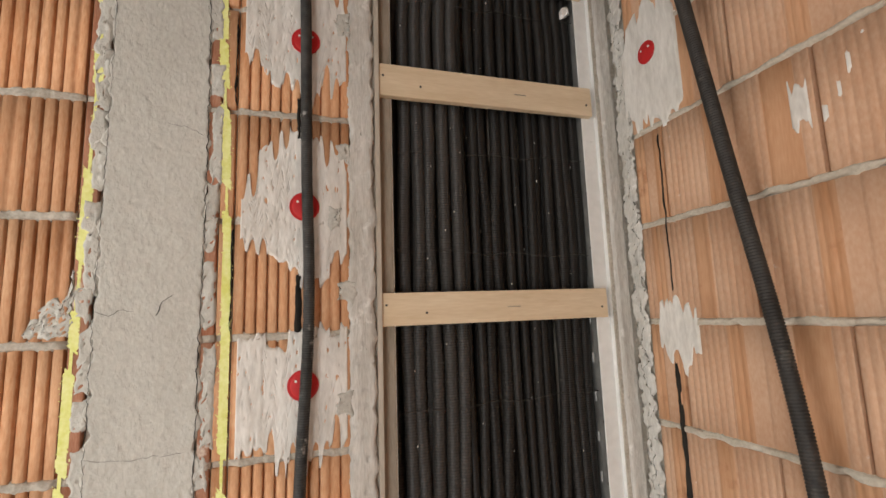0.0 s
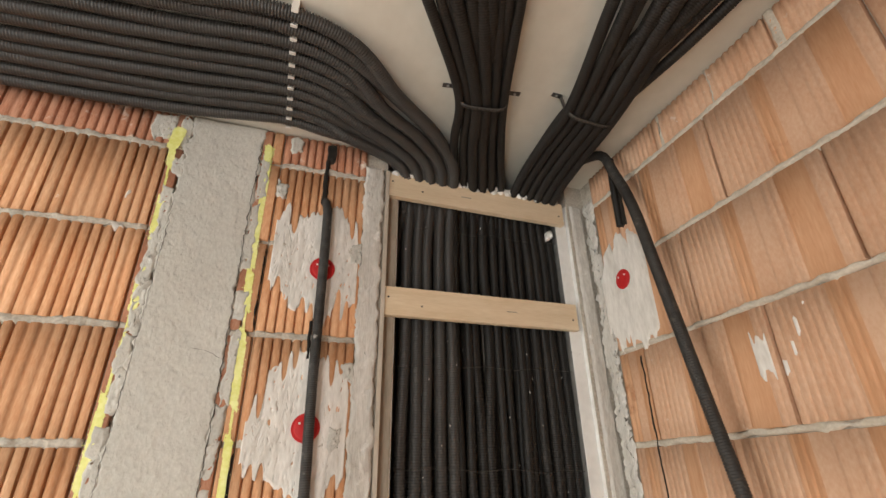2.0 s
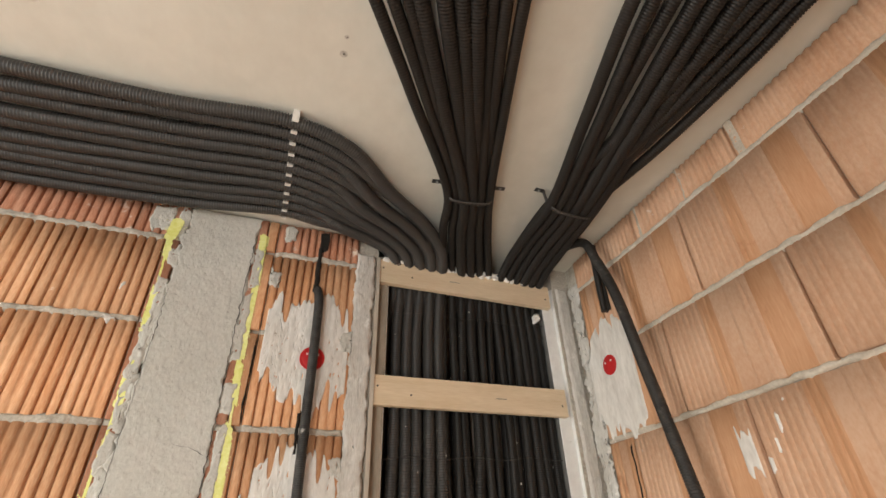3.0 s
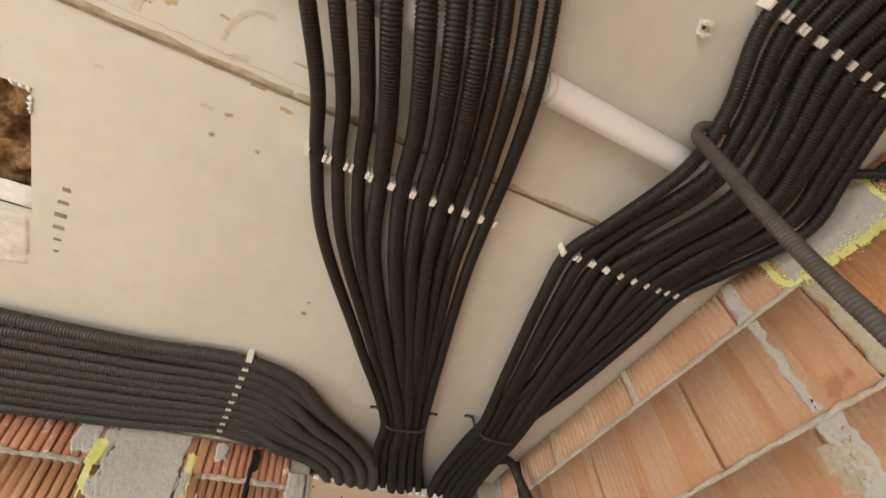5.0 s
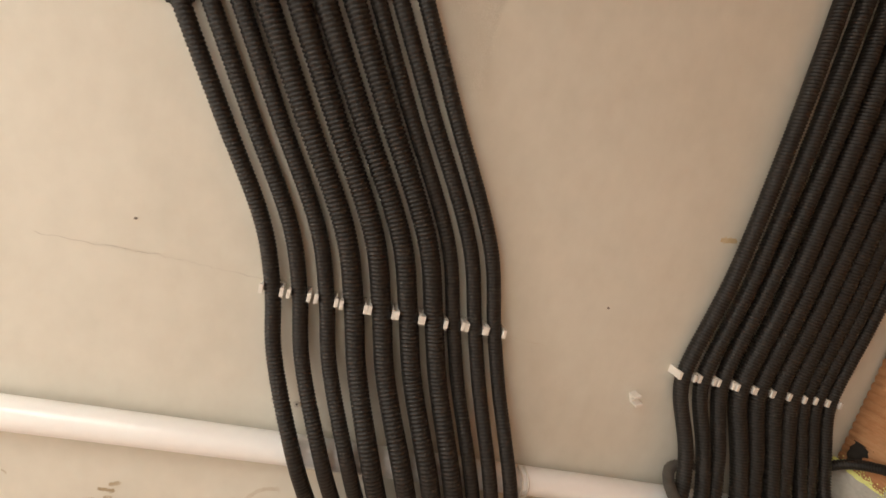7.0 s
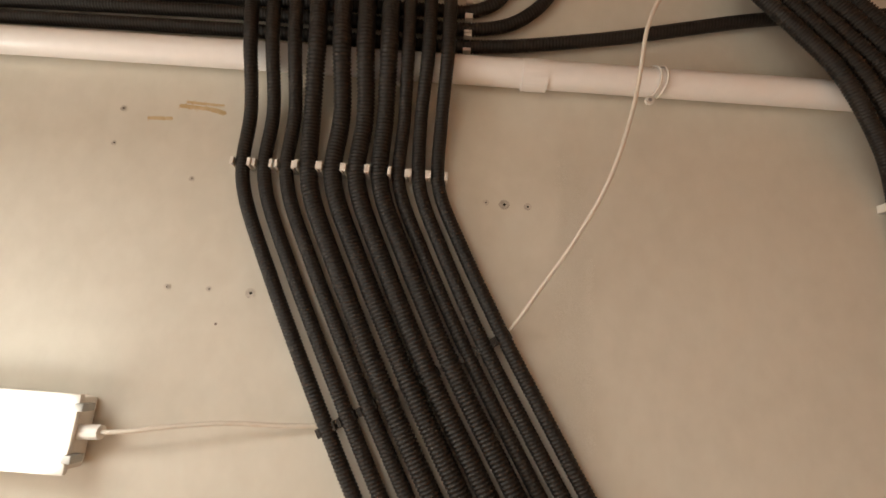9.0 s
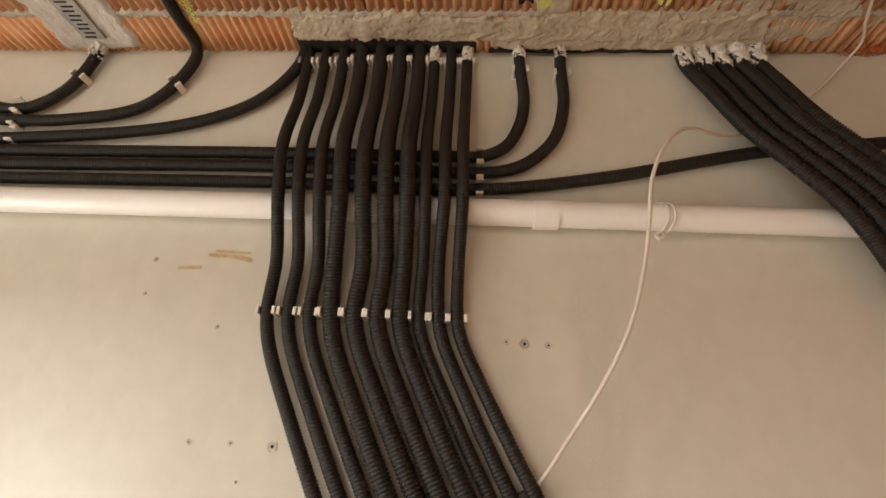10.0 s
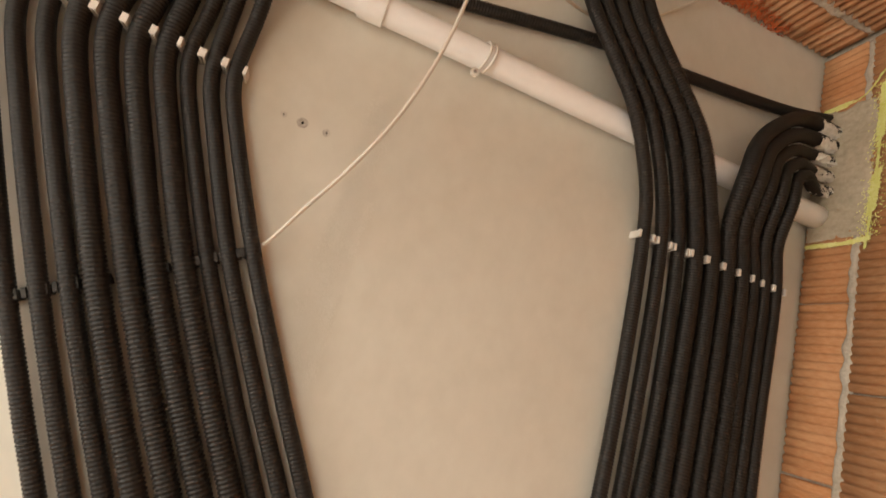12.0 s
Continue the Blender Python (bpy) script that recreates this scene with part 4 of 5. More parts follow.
crack(FN, [(-0.37, 1.36), (-0.30, 1.352), (-0.20, 1.358)], 0.0008, 6)
g = random.Random(77)
for k in range(15):
    u, z, h = -0.384 + g.uniform(-0.006, 0.004), 1.25 + 0.096 * k + g.uniform(-0.02, 0.02), g.uniform(0.06, 0.15)
    coat("cement_smear", FN, u - 0.012, u + 0.018, wob(z - h / 2, 0.02, 60, k), wob(z + h / 2, 0.02, 60, k + 5), CEMENT, 0.0022, 0.0012, 0.0035, 0.005, seed=200 + k, side=0.007, freq=70, pits=0.012, label="dried cement smear beside the filled chase", category="cement patch", group="cement smears")
for k in range(11):
    u, z, h = -0.170 + g.uniform(-0.006, 0.006), 1.28 + 0.12 * k + g.uniform(-0.03, 0.03), g.uniform(0.06, 0.17)
    coat("cement_smear", FN, u - 0.016, u + 0.012, wob(z - h / 2, 0.02, 60, k + 60), wob(z + h / 2, 0.02, 60, k + 65), CEMENT, 0.0022, 0.0012, 0.0035, 0.005, seed=230 + k, side=0.007, freq=70, pits=0.012, label="dried cement smear beside the filled chase", category="cement patch", group="cement smears")
for u, z, h in ((0.098, 2.30, 0.07), (0.104, 1.98, 0.05), (0.085, 1.83, 0.06), (0.105, 1.66, 0.05), (0.100, 1.42, 0.06), (-0.115, 2.475, 0.05), (-0.09, 2.63, 0.05)):
    coat("cement_smear", FN, u - 0.016, u + 0.016, wob(z - h / 2, 0.02, 60, u), wob(z + h / 2, 0.02, 60, u + 5), CEMENT, 0.0040, 0.0012, 0.0035, 0.005, seed=int(z * 100), side=0.014, freq=70, pits=0.012, label="dried cement smear beside the shaft margin", category="cement patch", group="cement smears")


def stroke(F, pts, w, mat=YELLOW, seed=0, label="fluorescent yellow sprayed line", n0=0.0012, dash=0.0, rib=None, cell=0.0019, soft=0.0):
    """Sprayed paint along points (u, v) of a wall: small flecks, dense in the middle and thin at the rim; rib: start, pitch and share of grooves left bare."""
    g = random.Random(seed * 13 + 1)
    P = smooth_path([(a, b, 0) for a, b in pts], 0.004)[:, :2]
    lo, hi = P.min(0) - w, P.max(0) + w
    vs, fs = [], []
    for i in range(int((hi[0] - lo[0]) / cell) + 1):
        u = lo[0] + i * cell
        near = P[np.abs(P[:, 0] - u) < w]
        if not len(near) or (rib and ((u - rib[0]) / rib[1]) % 1.0 < rib[2]):
            continue
        for j in range(int((near[:, 1].max() - near[:, 1].min() + 2 * w) / cell) + 1):
            v = near[:, 1].min() - w + j * cell
            d = np.sqrt(((near - (u, v)) ** 2).sum(1).min())
            q = 0.92 + 0.20 * noise.fractal((u * 30, v * 30, seed), 0.8, 2.2, 4)
            if dash and noise.noise((v * 9 + u * 9, seed * 5.5, 1.0)) < dash - 0.5:
                q *= 0.35
            if soft and g.random() > soft * max(0.0, 1 - 2 * d / w) ** 1.4:
                continue
            if d > w * 0.5 * q * (1.0 if g.random() < 0.90 else g.uniform(0.7, 1.7)):
                continue
            k = len(vs)
            c = cell * 0.53
            n = n0 + g.uniform(-0.0001, 0.0001)
            vs += [F @ Vector((u + a * c, v + b * c, n)) for a, b in ((-1, -1), (1, -1), (1, 1), (-1, 1))]
            fs.append((k, k + 1, k + 2, k + 3))
    return mesh_ob("paint_mark", vs, fs, mat, None, False, label=label, category="paint mark", group="sprayed marks", kind="stuff")


stroke(FN, [(-0.404, 0.9), (-0.405, 1.33), (-0.400, 1.60), (-0.394, 1.95), (-0.391, 2.25), (-0.404, 2.585)], 0.019, seed=1, dash=0.38)
stroke(FN, [(-0.134, 0.9), (-0.137, 1.30), (-0.139, 1.68), (-0.146, 1.96), (-0.158, 2.23), (-0.162, 2.60)], 0.019, seed=2, dash=0.22)
stroke(FE, [(0.150, 2.66), (0.158, 2.565), (0.20, 2.555)], 0.016, seed=3, dash=0.2)
stroke(FE, [(0.20, 2.548), (0.30, 2.540), (0.385, 2.535), (0.40, 2.50)], 0.020, seed=4, dash=0.2)
stroke(FE, [(0.38, 2.535), (0.392, 2.60), (0.398, 2.66)], 0.016, seed=5)
stroke(FE, [(1.49, 2.655), (1.487, 2.58), (1.49, 2.53)], 0.012, seed=6, dash=0.42)
stroke(FE, [(1.47, 2.535), (1.56, 2.528), (1.66, 2.522), (1.86, 2.518)], 0.018, seed=7, dash=0.5)
stroke(FE, [(1.70, 2.50), (1.78, 2.47), (1.82, 2.44)], 0.022, seed=8)
stroke(FE, [(1.846, 2.65), (1.852, 2.56), (1.90, 2.52)], 0.016, seed=9, dash=0.35)
stroke(FS, [(0.575, 2.40), (0.560, 2.45), (0.557, 2.49)], 0.026, GREENY, 10, "faded yellow sprayed mark on blocks", rib=(-0.866 + 0.002, 0.0205, 0.36))
stroke(FS, [(0.545, 2.44), (0.525, 2.48), (0.514, 2.51)], 0.024, GREENY, 11, "faded yellow sprayed mark on blocks", rib=(-0.866 + 0.002, 0.0205, 0.36))
stroke(FS, [(0.05, 2.455), (0.01, 2.475), (-0.03, 2.44), (-0.06, 2.46)], 0.022, GREENY, 12, "faded yellow sprayed mark on blocks", rib=(-0.866 + 0.002, 0.0205, 0.36))
stroke(FS, [(-0.01, 2.47), (-0.02, 2.52)], 0.030, GREENY, 13, "faded yellow sprayed mark on blocks", rib=(-0.866 + 0.002, 0.0205, 0.36))
stroke(FS, [(0.225, 2.30), (0.226, 2.40), (0.228, 2.52)], 0.026, GREENY, 14, "faded yellow sprayed mark on blocks", n0=0.0075)

stroke(FS, [(1.015, 2.30), (1.018, 2.45), (1.020, 2.57)], 0.034, GREENY, 59, "faded yellow sprayed line beside a conduit", n0=0.0012, soft=0.8)

# far wall cement
coat("cement_band", FS, -0.27, 0.800, frayed(2.556, 0.020, 22), frayed(2.624, 0.007, 23, 14), CEMENT_T, 0.005, 0.0070, 0.003, 0.004, seed=14, side=0.016, freq=17, pits=0.012, label="rough brown-grey cement band over conduit entries", category="cement patch")
coat("cement_smear", FS, -0.42, 0.02, lambda u: 2.40 + 0.25 * (u + 0.42) / 0.44 + 0.03 * noise.noise((u * 25, 3, 3)) - 0.04, lambda u: 2.62 + 0.02 * noise.noise((u * 30, 8, 1)), CEMENT_T, 0.0002, 0.0055, 0.003, 0.004, seed=15, back=-0.009, freq=17, pits=0.012, label="cement smeared over ribbed blocks", category="cement patch")
coat("cement_chase", FS, 0.168, 0.252, wob(1.2, 0.01, 5, 24), wob(2.56, 0.01, 20, 25), CEMENT_T, 0.005, 0.005, 0.007, 0.012, seed=16, side=0.010, freq=120, pits=0.012, label="cement filling between two conduit chases", category="cement patch")
coat("cement_chase", FS, 1.20, 1.40, wob(DZ + 0.02, 0.01, 5, 26), wob(2.655, 0.012, 20, 27), MARGIN, 0.006, 0.005, 0.007, 0.010, seed=17, side=0.015, freq=120, pits=0.012, label="cement chase around a conduit", category="cement patch")
for u, v, w, h, sd in ((-0.12, 2.49, 0.05, 0.06, 41), (0.08, 2.46, 0.03, 0.04, 42), (-0.23, 2.47, 0.06, 0.14, 43), (-0.33, 2.46, 0.05, 0.20, 44), (-0.52, 2.52, 0.09, 0.14, 45), (0.78, 2.56, 0.04, 0.05, 46)):
    coat("cement_smear", FS, u - w / 2, u + w / 2, wob(v - h / 2, 0.02, 60, sd, -0.01), wob(v + h / 2, 0.02, 60, sd + 5, 0.01), CEMENT_T, -0.0004, 0.0024, 0.004, 0.005, seed=sd, side=0.012, freq=60, pits=0.012, back=-0.009, label="dried cement smear on ribbed blocks", category="cement patch", group="cement smears")
stroke(FS, [(-0.70, 2.655), (-0.60, 2.640), (-0.50, 2.650)], 0.070, ORANGE, 51, "orange-red spray haze on blocks", n0=0.0018, cell=0.0026, soft=0.75)
stroke(FS, [(0.045, 2.455), (-0.045, 2.475)], 0.075, GREENY, 52, "thin yellow overspray on blocks", n0=0.0014, cell=0.0026, soft=0.6, rib=(-0.864, 0.0205, 0.36))
stroke(FE, [(0.20, 2.550), (0.385, 2.535)], 0.060, YELLOW, 53, "thin yellow overspray round a cement patch", cell=0.0024, soft=0.45, n0=0.0095)
stroke(FE, [(0.150, 2.64), (0.158, 2.565)], 0.050, YELLOW, 54, "thin yellow overspray round a cement patch", cell=0.0024, soft=0.4)
stroke(FE, [(0.392, 2.56), (0.398, 2.64)], 0.050, YELLOW, 55, "thin yellow overspray round a cement patch", cell=0.0024, soft=0.4)
stroke(FE, [(1.50, 2.53), (1.70, 2.52), (1.86, 2.518)], 0.060, YELLOW, 56, "thin yellow overspray round a cement patch", cell=0.0024, soft=0.4, n0=0.004)

coat("cement_smear", FN, -0.462, -0.408, frayed(2.572, 0.016, 301, 20), frayed(2.655, 0.008, 302, 20), CEMENT, 0.003, 0.0014, 0.003, 0.004, seed=303, side=0.010, freq=60, pits=0.012, label="dried cement smear beside the filled chase", category="cement patch", group="cement smears")
stroke(FN, [(-0.403, 2.555), (-0.398, 2.600)], 0.034, seed=57, n0=0.006)
stroke(FN, [(-0.165, 2.56), (-0.167, 2.60)], 0.020, seed=58, n0=0.006)

# plaster crusts on the conduit ends at the far wall and at the side wall
def crust(p, q, r, seed, grip=0.0025, label="dried plaster crust on a conduit end", cover=0.9):
    """A patchy crust round a conduit: it shows where the noise lifts it over the tube."""
    p, q = Vector(p), Vector(q)
    d = (q - p).normalized()
    side = d.cross(Vector((0, 0, 1))).normalized()
    up = side.cross(d)
    n, m = 14, 26
    vs, fs = [], []
    for i in range(n + 1):
        c = p.lerp(q, i / n)
        for j in range(m):
            a = 2 * math.pi * j / m
            o = side * math.cos(a) + up * math.sin(a)
            h = noise.fractal(((c.x + o.x * 0.02) * 90 + seed, (c.y + o.y * 0.02) * 60, (c.z + o.z * 0.02) * 90), 0.8, 2.1, 4)
            vs.append(c + o * (r + grip * (1.6 * h - 0.15 + cover * (1 - i / n))))
    for i in range(n):
        for j in range(m):
            k = (j + 1) % m
            fs.append((i * m + j, i * m + k, (i + 1) * m + k, (i + 1) * m + j))
    return mesh_ob("plaster_crust", vs, fs, PLASTER, None, False, label=label, category="plaster crust", group="plaster crusts")


for w in range(5):
    x, r = lerp(0.104, 0.262, w / 4), RR[w]
    crust((x, SOUTH - 0.01, rest(r)), (x + 0.006, -1.955, rest(r) - 0.006), r, w, 0.0050)
for k in (7, 9):
    x, r = lerp(-0.775, -0.392, UC[k]), RC[k]
    crust((x, SOUTH - 0.01, rest(r) + 0.003), (x, -1.975 + 0.006 * (k % 3), rest(r)), r, 10 + k, 0.0028, cover=0.4)
for k, x in enumerate((-0.174, -0.270)):
    crust((x, SOUTH - 0.01, zc), (x, -1.985, zc), 0.0135, 20 + k, 0.0026, cover=0.2)
crust((-1.307, SOUTH - 0.005, zc - 0.006), (-1.311, -1.985, zc), 0.0135, 24, 0.008, "bright dried plaster crust on a conduit end")
for w in range(5):
    ye, r = lerp(-1.775, -1.62, w / 4), RR[w + 5]
    crust((EAST + 0.004, ye, rest(r) - 0.03), (0.800, ye + 0.010, rest(r) - 0.036), r, 30 + w, 0.0026, cover=0.0)
coat("cement_band", FS, -0.305, 0.338, frayed(2.588, 0.022, 95, 9), frayed(2.652, 0.006, 96, 20), CEMENT_T, 0.003, 0.0040, 0.004, 0.005, seed=95, side=0.006, freq=45, pits=0.010, label="cement pressed under the ceiling edge", category="cement patch")
# slot and crack have no depth here: dark sheets carry their shade
coat("wall_slot", FS, 0.372, 0.802, wob(2.622, 0.004, 30, 97), wob(2.666, 0.001, 20, 98), CAVITY_SHADE, 0.0014, 0.0, 0.004, 0.008, seed=97, label="dark sheet painted as shade in a slot above the conduit entries", category="wall slot", group="slots cut in the walls")
coat("wall_crack", FS, -0.10, 0.345, wob(2.648, 0.006, 22, 91), wob(2.661, 0.005, 26, 92), CAVITY_SHADE, 0.0075, 0.0, 0.004, 0.006, seed=91, label="dark ragged sheet painted as shade in a crack under the ceiling edge", category="crack")
coat("cement_smear", FN, -0.476, -0.400, frayed(1.585, 0.012, 311, 24), lambda u: 1.60 + 1.5 * (u + 0.476) + 0.05 * noise.fractal((u * 30, 2.0, 2.0), 0.6, 2.2, 5), CEMENT, 0.0012, 0.0036, 0.003, 0.004, seed=93, side=0.014, back=-0.008, freq=110, pits=0.012, label="cement smeared over a broken block corner", category="cement patch")

# chases with dark conduits: slots in the walls, their inner shade painted as dark sheets on the face
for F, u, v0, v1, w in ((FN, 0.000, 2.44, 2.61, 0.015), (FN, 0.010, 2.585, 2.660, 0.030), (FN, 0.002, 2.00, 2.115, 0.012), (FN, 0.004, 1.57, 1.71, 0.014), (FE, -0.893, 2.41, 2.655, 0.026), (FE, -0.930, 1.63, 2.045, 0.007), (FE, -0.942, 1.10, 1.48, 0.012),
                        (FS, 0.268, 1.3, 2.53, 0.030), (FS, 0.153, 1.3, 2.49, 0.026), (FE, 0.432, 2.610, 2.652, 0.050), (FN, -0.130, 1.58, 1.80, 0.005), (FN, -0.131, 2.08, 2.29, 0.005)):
    coat("wall_slot", F, u - w / 2, u + w / 2, wob(v0, 0.01, 80, u), wob(v1, 0.01, 80, u + 3), CAVITY_SHADE, 0.0036, 0.0, 0.003, 0.012, seed=int(u * 1000) % 97, side=0.004, label="narrow dark sheet painted as shade in a slot in the blocks", category="wall slot", group="slots cut in the walls")
for x in (-0.268, -0.153):
    conduit([(x, SOUTH + 0.002, 2.50), (x, SOUTH + 0.002, 2.2), (x, SOUTH + 0.002, 1.4)], 0.010, "black conduit sunk in a wall chase", "conduits sunk in the wall")
conduit([(0.855, 0.885, 2.65), (0.856, 0.895, 2.55), (0.862, 0.905, 2.42)], 0.011, "black conduit entering a wall slot")
mesh_strip = thing("mesh_strip", "pale slotted metal strip set in a cement chase", "metal strip")
part("strip", box(bmesh.new(), -1.318, -1.262, SOUTH + 0.006, SOUTH + 0.013, DZ + 0.02, 2.612, 0.001), CEMENTED, mesh_strip)
for k in range(44):
    z = 2.605 - 0.012 * k
    part("slot", box(bmesh.new(), -1.308 + 0.006 * (k % 2), -1.280 + 0.006 * (k % 2), SOUTH + 0.0125, SOUTH + 0.0136, z - 0.0022, z + 0.0022), CAVITY_SHADE, mesh_strip)

# ---- ceiling marks ----
coat("seam_filler", FC, -1.6, EAST - 0.08, wob(0.054, 0.004, 6, 61), wob(0.074, 0.008, 14, 62), STAIN, 0.0012, 0.0015, 0.008, 0.006, seed=61, back=-0.001, label="stained filler along a ceiling board seam", category="seam")
coat("seam_gap", FC, -1.6, EAST - 0.08, wob(0.058, 0.0016, 9, 63), wob(0.0632, 0.0020, 20, 64), SEAM, 0.0030, 0.0, 0.008, 0.004, seed=62, back=0.0028, label="narrow dark gap between two ceiling boards", category="seam")
crack(FC, [(-0.69, 0.548), (-0.5, 0.551), (-0.36, 0.545)], 0.0010, 65, 0.0006, CHIP, "hairline crack in the ceiling paint")
crack(FC, [(0.03, 0.531), (0.07, 0.529), (0.13, 0.527)], 0.0010, 66, 0.0006, FAINT, "hairline crack in the ceiling paint")
crack(FC, [(-1.2, 0.083), (-0.6, 0.086), (-0.16, 0.084)], 0.0012, 67, 0.0024, STAIN, "brown water line along a ceiling seam")
g = random.Random(91)
for k in range(22):
    a, b = g.uniform(-0.85, -0.16), -g.choice((0.02, -0.045, -0.055, -0.11, -0.14)) + g.uniform(-0.012, 0.012)
    stroke(FC, [(a, b), (a + g.uniform(0.004, 0.02), b + g.uniform(-0.006, 0.006))], g.uniform(0.003, 0.009), g.choice((FAINT, STAIN, RUST)), 300 + k, "small brown stain speck on the ceiling", n0=0.0006)


def screw_hole(x, y, r):
    ob = thing("screw_hole", "small screw hole with a chipped rim in the ceiling", "screw hole", "screw holes in the ceiling", (x, y, CEIL))
    bm = bmesh.new()
    bmesh.ops.create_cone(bm, cap_ends=True, segments=12, radius1=r, radius2=r * 0.8, depth=0.0016, matrix=Matrix.Translation((0, 0, -0.0006)))
    for v in bm.verts:
        v.co.x *= 1 + 0.3 * noise.noise((v.co.x * 300, v.co.y * 300, x * 9))
    part("rim", bm, CHIP if r > 0.004 else PENCIL, ob)
    bm = bmesh.new()
    bmesh.ops.create_cone(bm, cap_ends=True, segments=10, radius1=r * 0.27, radius2=r * 0.27, depth=0.0012, matrix=Matrix.Translation((0.0005, 0, -0.0014)))
    part("hole", bm, CAVITY_SHADE, ob)


for x, y, r in ((-1.011, -1.465, 0.006), (-1.012, -1.392, 0.005), (-0.851, -1.330, 0.005), (-0.855, -1.127, 0.005), (-0.780, -1.128, 0.005), (-0.706, -1.126, 0.0095), (-0.305, -1.321, 0.006), (-0.271, -1.319, 0.0095), (-0.228, -1.318, 0.007),
                (-0.757, -1.069, 0.0025), (-0.321, 0.063, 0.006), (-0.243, 0.064, 0.005), (-0.043, 0.442, 0.008), (-0.043, 0.402, 0.005), (-0.313, -0.341, 0.006), (-0.276, -0.339, 0.006), (0.225, -0.62, 0.0025), (-0.56, -0.60, 0.0025)):
    screw_hole(x, y, r)
empty_clip = tagged(clip_proto(0.0062), "empty white plastic conduit clip on the ceiling", "clip")
empty_clip.matrix_basis = pose(0.339, -0.459, CEIL, 0, 0, 62)
part("screw", cyl(bmesh.new(), (0, 0, -0.0045), (0, 0, -0.0065), 0.0036, seg=12), BLACKSTEEL, empty_clip)
for pts, w, sd in (([(-0.90, 1.478), (-0.84, 1.474), (-0.815, 1.468)], 0.010, 71), ([(-0.89, 1.487), (-0.82, 1.484)], 0.006, 72), ([(-0.958, 1.448), (-0.915, 1.450)], 0.008, 73), ([(0.40, 0.79), (0.425, 0.795)], 0.010, 74)):
    stroke(FC, [(a, b) for a, b in pts], w, RUST, sd, "brown rust smear on the ceiling", n0=0.0006)
for pts, w, sd in (([(-0.336, 0.105), (-0.325, 0.140), (-0.300, 0.165), (-0.275, 0.168)], 0.008, 75), ([(-0.315, 0.085), (-0.30, 0.09)], 0.014, 76), ([(-0.456, 0.095), (-0.452, 0.105)], 0.012, 77), ([(-0.585, 0.105), (-0.565, 0.112)], 0.008, 78)):
    stroke(FC, pts, w, FAINT, sd, "faint brown stain on the ceiling", n0=0.0006)

for pts, w, sd in (([(-0.160, 0.93), (-0.150, 1.12), (-0.150, 1.40)], 0.070, 401), ([(-0.118, 0.90), (-0.122, 1.10), (-0.118, 1.22)], 0.030, 402)):
    stroke(FC, pts, w, FILLER, sd, "faint pale filler smear on the ceiling", n0=0.0005, cell=0.0014, soft=0.85)

# unreadable pencilled figures as short bars
for k, (w, h) in enumerate(((0.010, 0.012), (0.014, 0.010), (0.016, 0.014), (0.015, 0.012), (0.010, 0.008), (0.007, 0.007))):
    y = 0.285 + k * 0.033
    tagged(part("pencil_mark", box(bmesh.new(), -0.527 - 0.003 * k - w, -0.527 - 0.003 * k + w * 0.3, y - h * 0.38, y + h * 0.38, CEIL - 0.0008, CEIL + 0.001), PENCIL), "short smudged pencil mark on the ceiling", "pencil mark", "pencil marks")

# hole in the ceiling with insulation behind
bm = bmesh.new()
bmesh.ops.create_grid(bm, x_segments=60, y_segments=44, size=0.5)
for v in bm.verts:
    v.co = Vector((lerp(HX0 - 0.03, HX1 + 0.03, v.co.x + 0.5), lerp(HY0 - 0.03, HY1 + 0.03, v.co.y + 0.5), CEIL + 0.055 + 0.035 * noise.fractal((v.co.x * 9, v.co.y * 9, 2), 0.8, 2.0, 5)))
tagged(part("insulation_wool", bm, WOOL, smooth=True), "tangled brown insulation wool seen through a ceiling hole", "insulation")
coat("cut_board_edge", FC, -0.90, HX1 - 0.004, wob(-0.372, 0.004, 20, 81), wob(-0.320, 0.010, 20, 82), FOAM, -0.012, 0.004, 0.008, 0.008, seed=81, back=-0.018, label="pale cut plasterboard strip inside the hole", category="board edge")
bm = bmesh.new()
g = random.Random(21)
for k in range(46):
    t = g.random()
    c = Vector((HX1 - 0.10 * g.random() ** 2 * (t < 0.5), HY0 + 0.002, CEIL)) if t < 0.6 else Vector((HX1, HY0 + 0.05 * g.random(), CEIL))
    bmesh.ops.create_icosphere(bm, subdivisions=1, radius=g.uniform(0.0018, 0.0042), matrix=Matrix.Translation(c))
for v in bm.verts:
    v.co += Vector((1, 1, 0.3)) * 0.004 * noise.noise(v.co * 150)
tagged(part("torn_paper_edge", bm, PLASTER, smooth=True), "torn crumbly edge of the ceiling hole", "torn edge", kind="stuff")
coat("plaster_repair", FC, -0.72, -0.585, wob(-0.52, 0.008, 20, 83), wob(-0.376, 0.003, 20, 84), PLASTER, 0.0015, 0.0025, 0.007, 0.008, seed=83, label="crumbly white repair strip beside the ceiling hole", category="plaster patch")


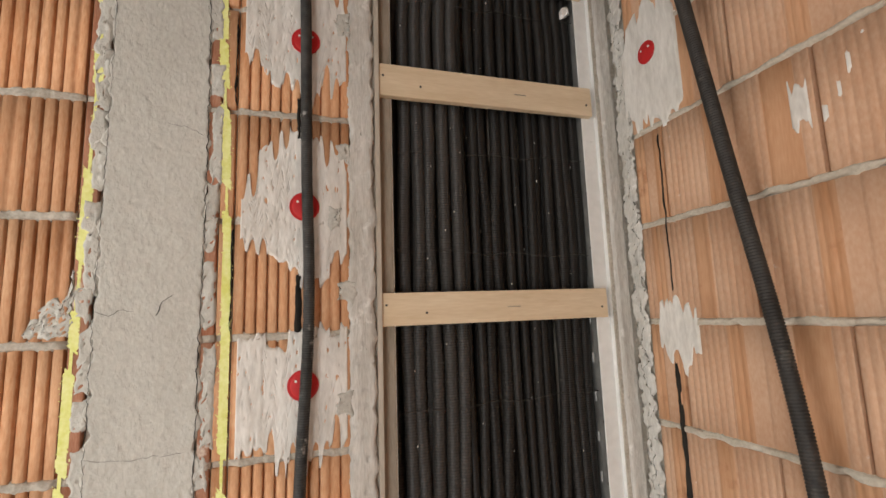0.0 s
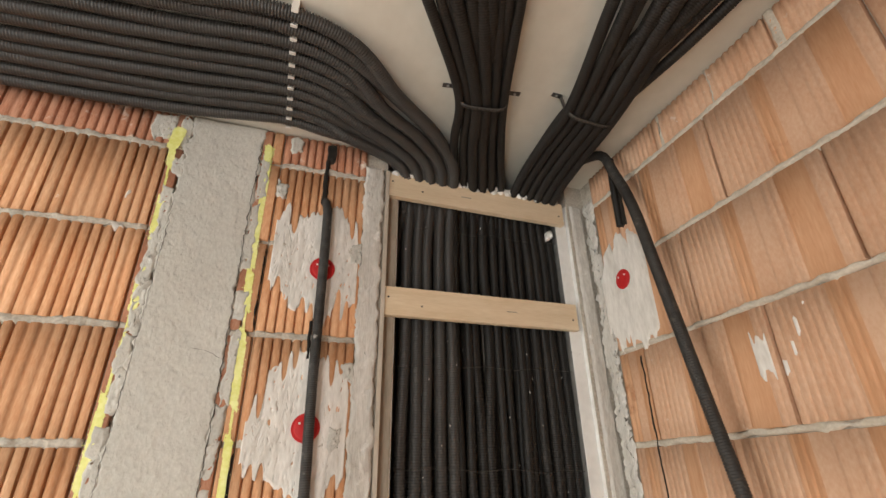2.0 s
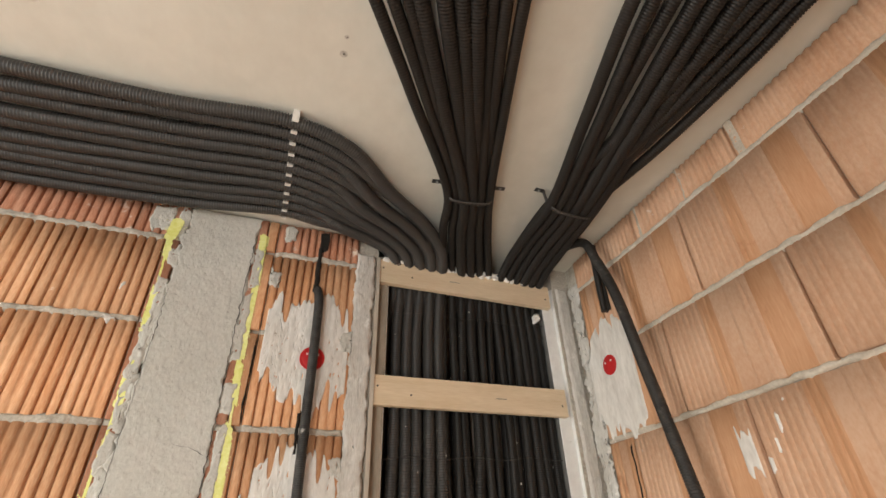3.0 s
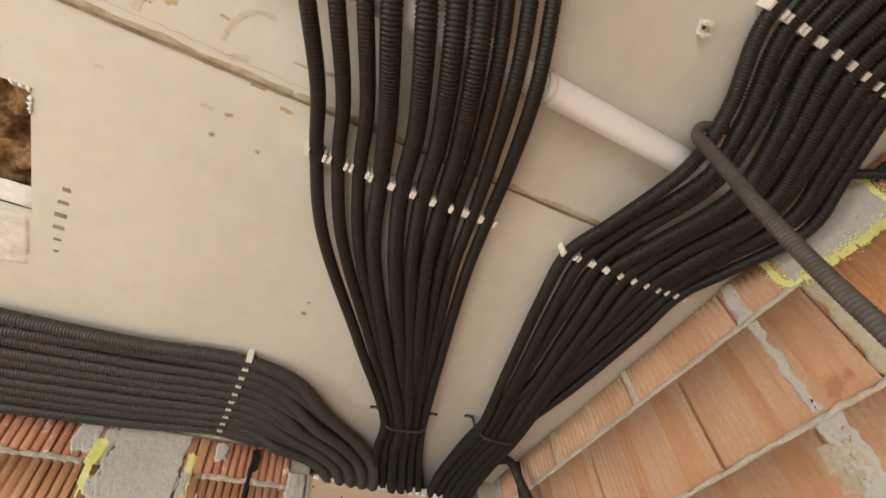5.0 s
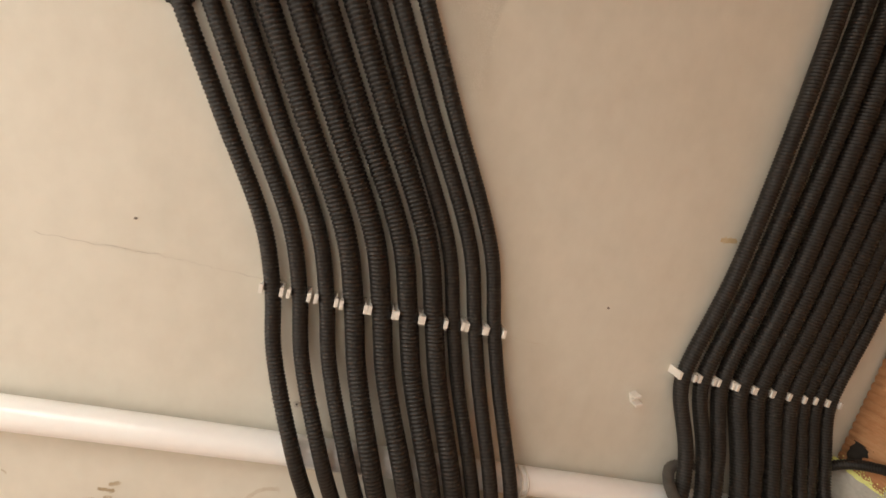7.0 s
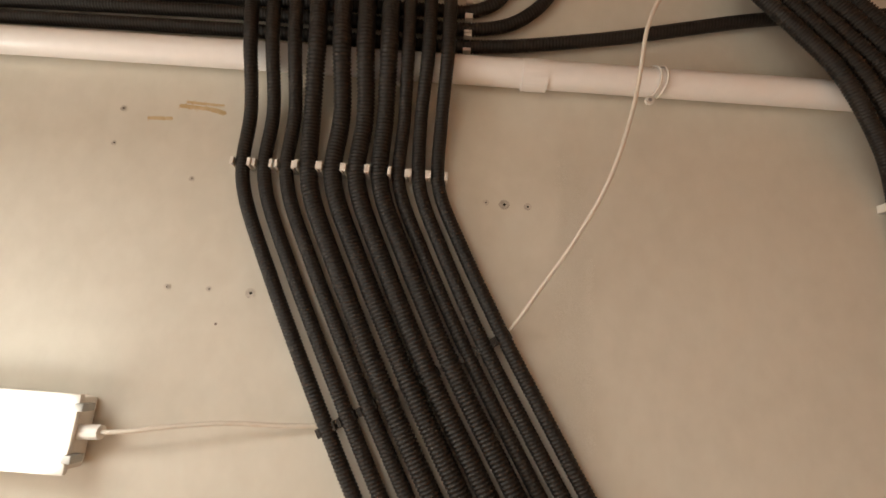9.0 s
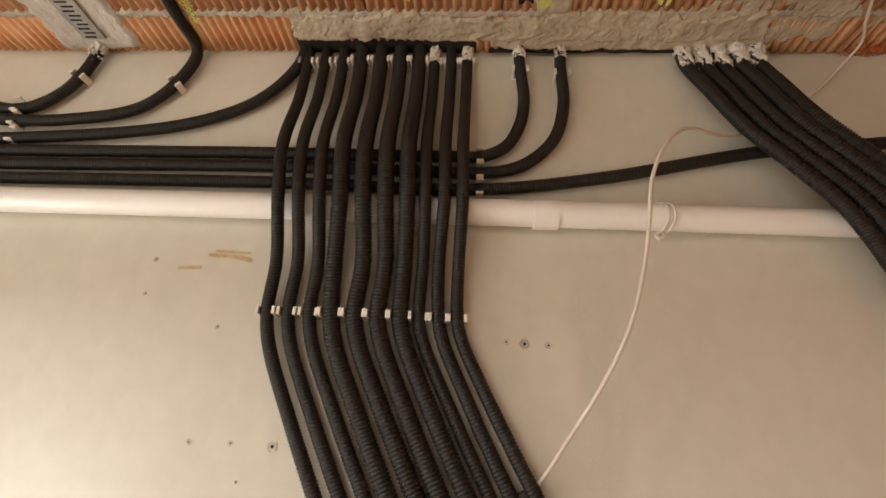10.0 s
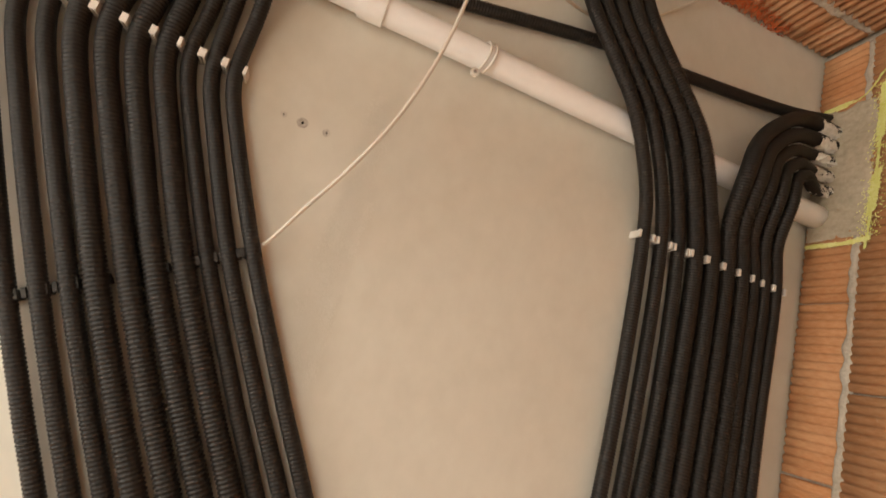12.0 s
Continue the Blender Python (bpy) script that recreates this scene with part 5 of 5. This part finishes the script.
# ---- blocks of the walls, one object each ----
def block_mesh(w, h, style, mat):
    """A terracotta block: its face has upright ribs with grooves between, its rim is set back into the joint."""
    g = random.Random(int(w * 1000) * 7 + int(h * 1000) + style)
    pitch, groove, deep = ((0.0225, 0.17, 0.0100), (0.0165, 0.34, 0.0019), (0.0205, 0.40, 0.0095), (0.03, 0.2, 0.002), (0.0185, 0.40, 0.0045))[style]
    n = max(1, round(w / pitch))
    cols = [(0.0, -0.02), (0.0012, -0.0015)]
    bands = [(c - h2, c + h2) for c, h2 in ((g.uniform(0.0, 0.45) * w, g.uniform(0.016, 0.032)), (g.uniform(0.55, 1.0) * w, g.uniform(0.010, 0.026)))] if style == 1 else []
    for k in range(n):
        a = k * w / n
        b = (k + 1) * w / n
        j = g.uniform(-0.0008, 0.0008)
        if style == 1 and g.random() < 0.22:
            continue
        wide = style == 0 and g.random() < 0.16
        gw = (b - a) * groove
        p = b - a
        if k and not wide:
            cols += [(a + 0.0003, -deep + j), (a + gw * 0.45, -deep + j)]
        if style == 0:
            cols += [(a + gw, -0.45 * deep + j * 0.5), (a + gw + 0.12 * p, -0.14 * deep + j), (a + 0.62 * p, j), (b - 0.10 * p, j), (b - 0.02 * p, -0.18 * deep)]
        else:
            cols += [(a + gw, -0.30 * deep + j * 0.5), (a + gw + 0.22 * p, j * 0.4), (b - 0.20 * p, j * 0.4), (b - 0.07 * p, -0.25 * deep)]
    cols += [(w - 0.0012, -0.0015), (w, -0.02)]
    vs, fs = [], []
    rows = ((0.0, -0.02, 0), (0.0022, 0.0, 1), (h / 2, 0.0, 1), (h - 0.0022, 0.0, 1), (h, -0.02, 0))
    for u, d in cols:
        for v, back, on in rows:
            vs.append((u, v, d if on else min(d, back)))
    m = len(rows)
    for i in range(len(cols) - 1):
        for j in range(m - 1):
            k = i * m + j
            fs.append((k, k + m, k + m + 1, k + 1))
    me = bpy.data.meshes.new("block")
    me.from_pydata(vs, [], fs)
    me.materials.append(mat)
    if bands:
        me.materials.append(BRICK_BAND)
        for p in me.polygons:
            p.material_index = int(any(a < p.center.x < b for a, b in bands))
    me.polygons.foreach_set("use_smooth", [True] * len(me.polygons))
    me.update()
    return me


MESHES = {}


def lay(F, wall_ob, u0, u1, v0, v1, style, mat):
    w, h = round(u1 - u0 - 0.001, 3), round(v1 - v0, 3)
    if w < 0.012 or h < 0.012:
        return
    key = (w, h, style, mat.name)
    if key not in MESHES:
        MESHES[key] = block_mesh(w, h, style, mat)
    ob = new("block", MESHES[key])
    ob.parent = wall_ob
    ob.matrix_basis = F @ Matrix.Translation((u0, v0, rnd.uniform(-0.0012, 0.0012)))


def courses(F, wall_ob, lo, hi, anchor, style, mat, length=0.365, tight=0.0022, stop=CEIL, top=None, seed=0, bed=True, above=0.0):
    zs = [0.0] + JOINTS[1:] + [stop]
    for k in range(len(zs) - 1):
        if zs[k] < above - 0.02:
            continue
        v0, v1 = zs[k] + 0.006, min(zs[k + 1] - 0.006, stop - 0.004)
        a = anchor(k)
        u = a + math.floor((lo - a) / length) * length
        while u < hi:
            p, q = max(u, lo), min(u + length - tight, hi)
            if q - p > 0.01:
                lay(F, wall_ob, p, q, v0, v1, 4 if style == 1 and (p > 0.10 or k == len(zs) - 2) else style, top if top and k == len(zs) - 2 else BRICK_O if style == 1 and p > 0.10 else mat)
            u += length
        if bed and k and zs[k] > 0.9:
            coat("mortar_bed", F, lo, hi, wob(zs[k] - (0.0088 if style == 1 else 0.0108), 0.008, 40, seed + k, 0, 0.033), wob(zs[k] + (0.0085 if style == 1 else 0.0105), 0.007, 40, seed + k + 40), MORTAR_E if style == 1 else MORTAR, 0.0004 if style == 1 else -0.0006, 0.0020 if style == 1 else 0.0050, 0.006, 0.005, parent=wall_ob, seed=seed + k, back=-0.009, freq=90)


courses(FN, wall_north, WEST, -0.412, lambda k: -0.645 if k % 2 else -0.497, 0, BRICK, 0.30, top=BRICK_DARK, seed=100)
courses(FN, wall_north, -0.409, -0.376, lambda k: -0.409, 3, BRICK_DARK, 0.2, seed=120)
courses(FN, wall_north, -0.184, -0.158, lambda k: -0.184, 3, BRICK_DARK, 0.2, seed=140)
courses(FN, wall_north, -0.157, -0.128, lambda k: -0.157, 3, BRICK, 0.2, seed=150, bed=False)
courses(FN, wall_north, -0.126, 0.116, lambda k: -0.126, 0, BRICK, 0.30, top=BRICK_DARK, seed=160)
courses(FE, wall_east, -1.020, 0.70, lambda k: (-0.553 if k % 2 else -0.345), 1, BRICK_E, 0.364, 0.0034, seed=180)
courses(FE, wall_east, 0.702, 2.01, lambda k: (1.17 if k % 2 else 0.988), 1, BRICK_E, 0.368, 0.0034, seed=200)
courses(FS, wall_south, -EAST, -DX1, lambda k: (0.32 if k % 2 else 0.14), 2, BRICK, 0.30, seed=220)
courses(FS, wall_south, -DX1, 1.97, lambda k: (0.32 if k % 2 else 0.14), 2, BRICK, 0.30, seed=240, above=DZ)
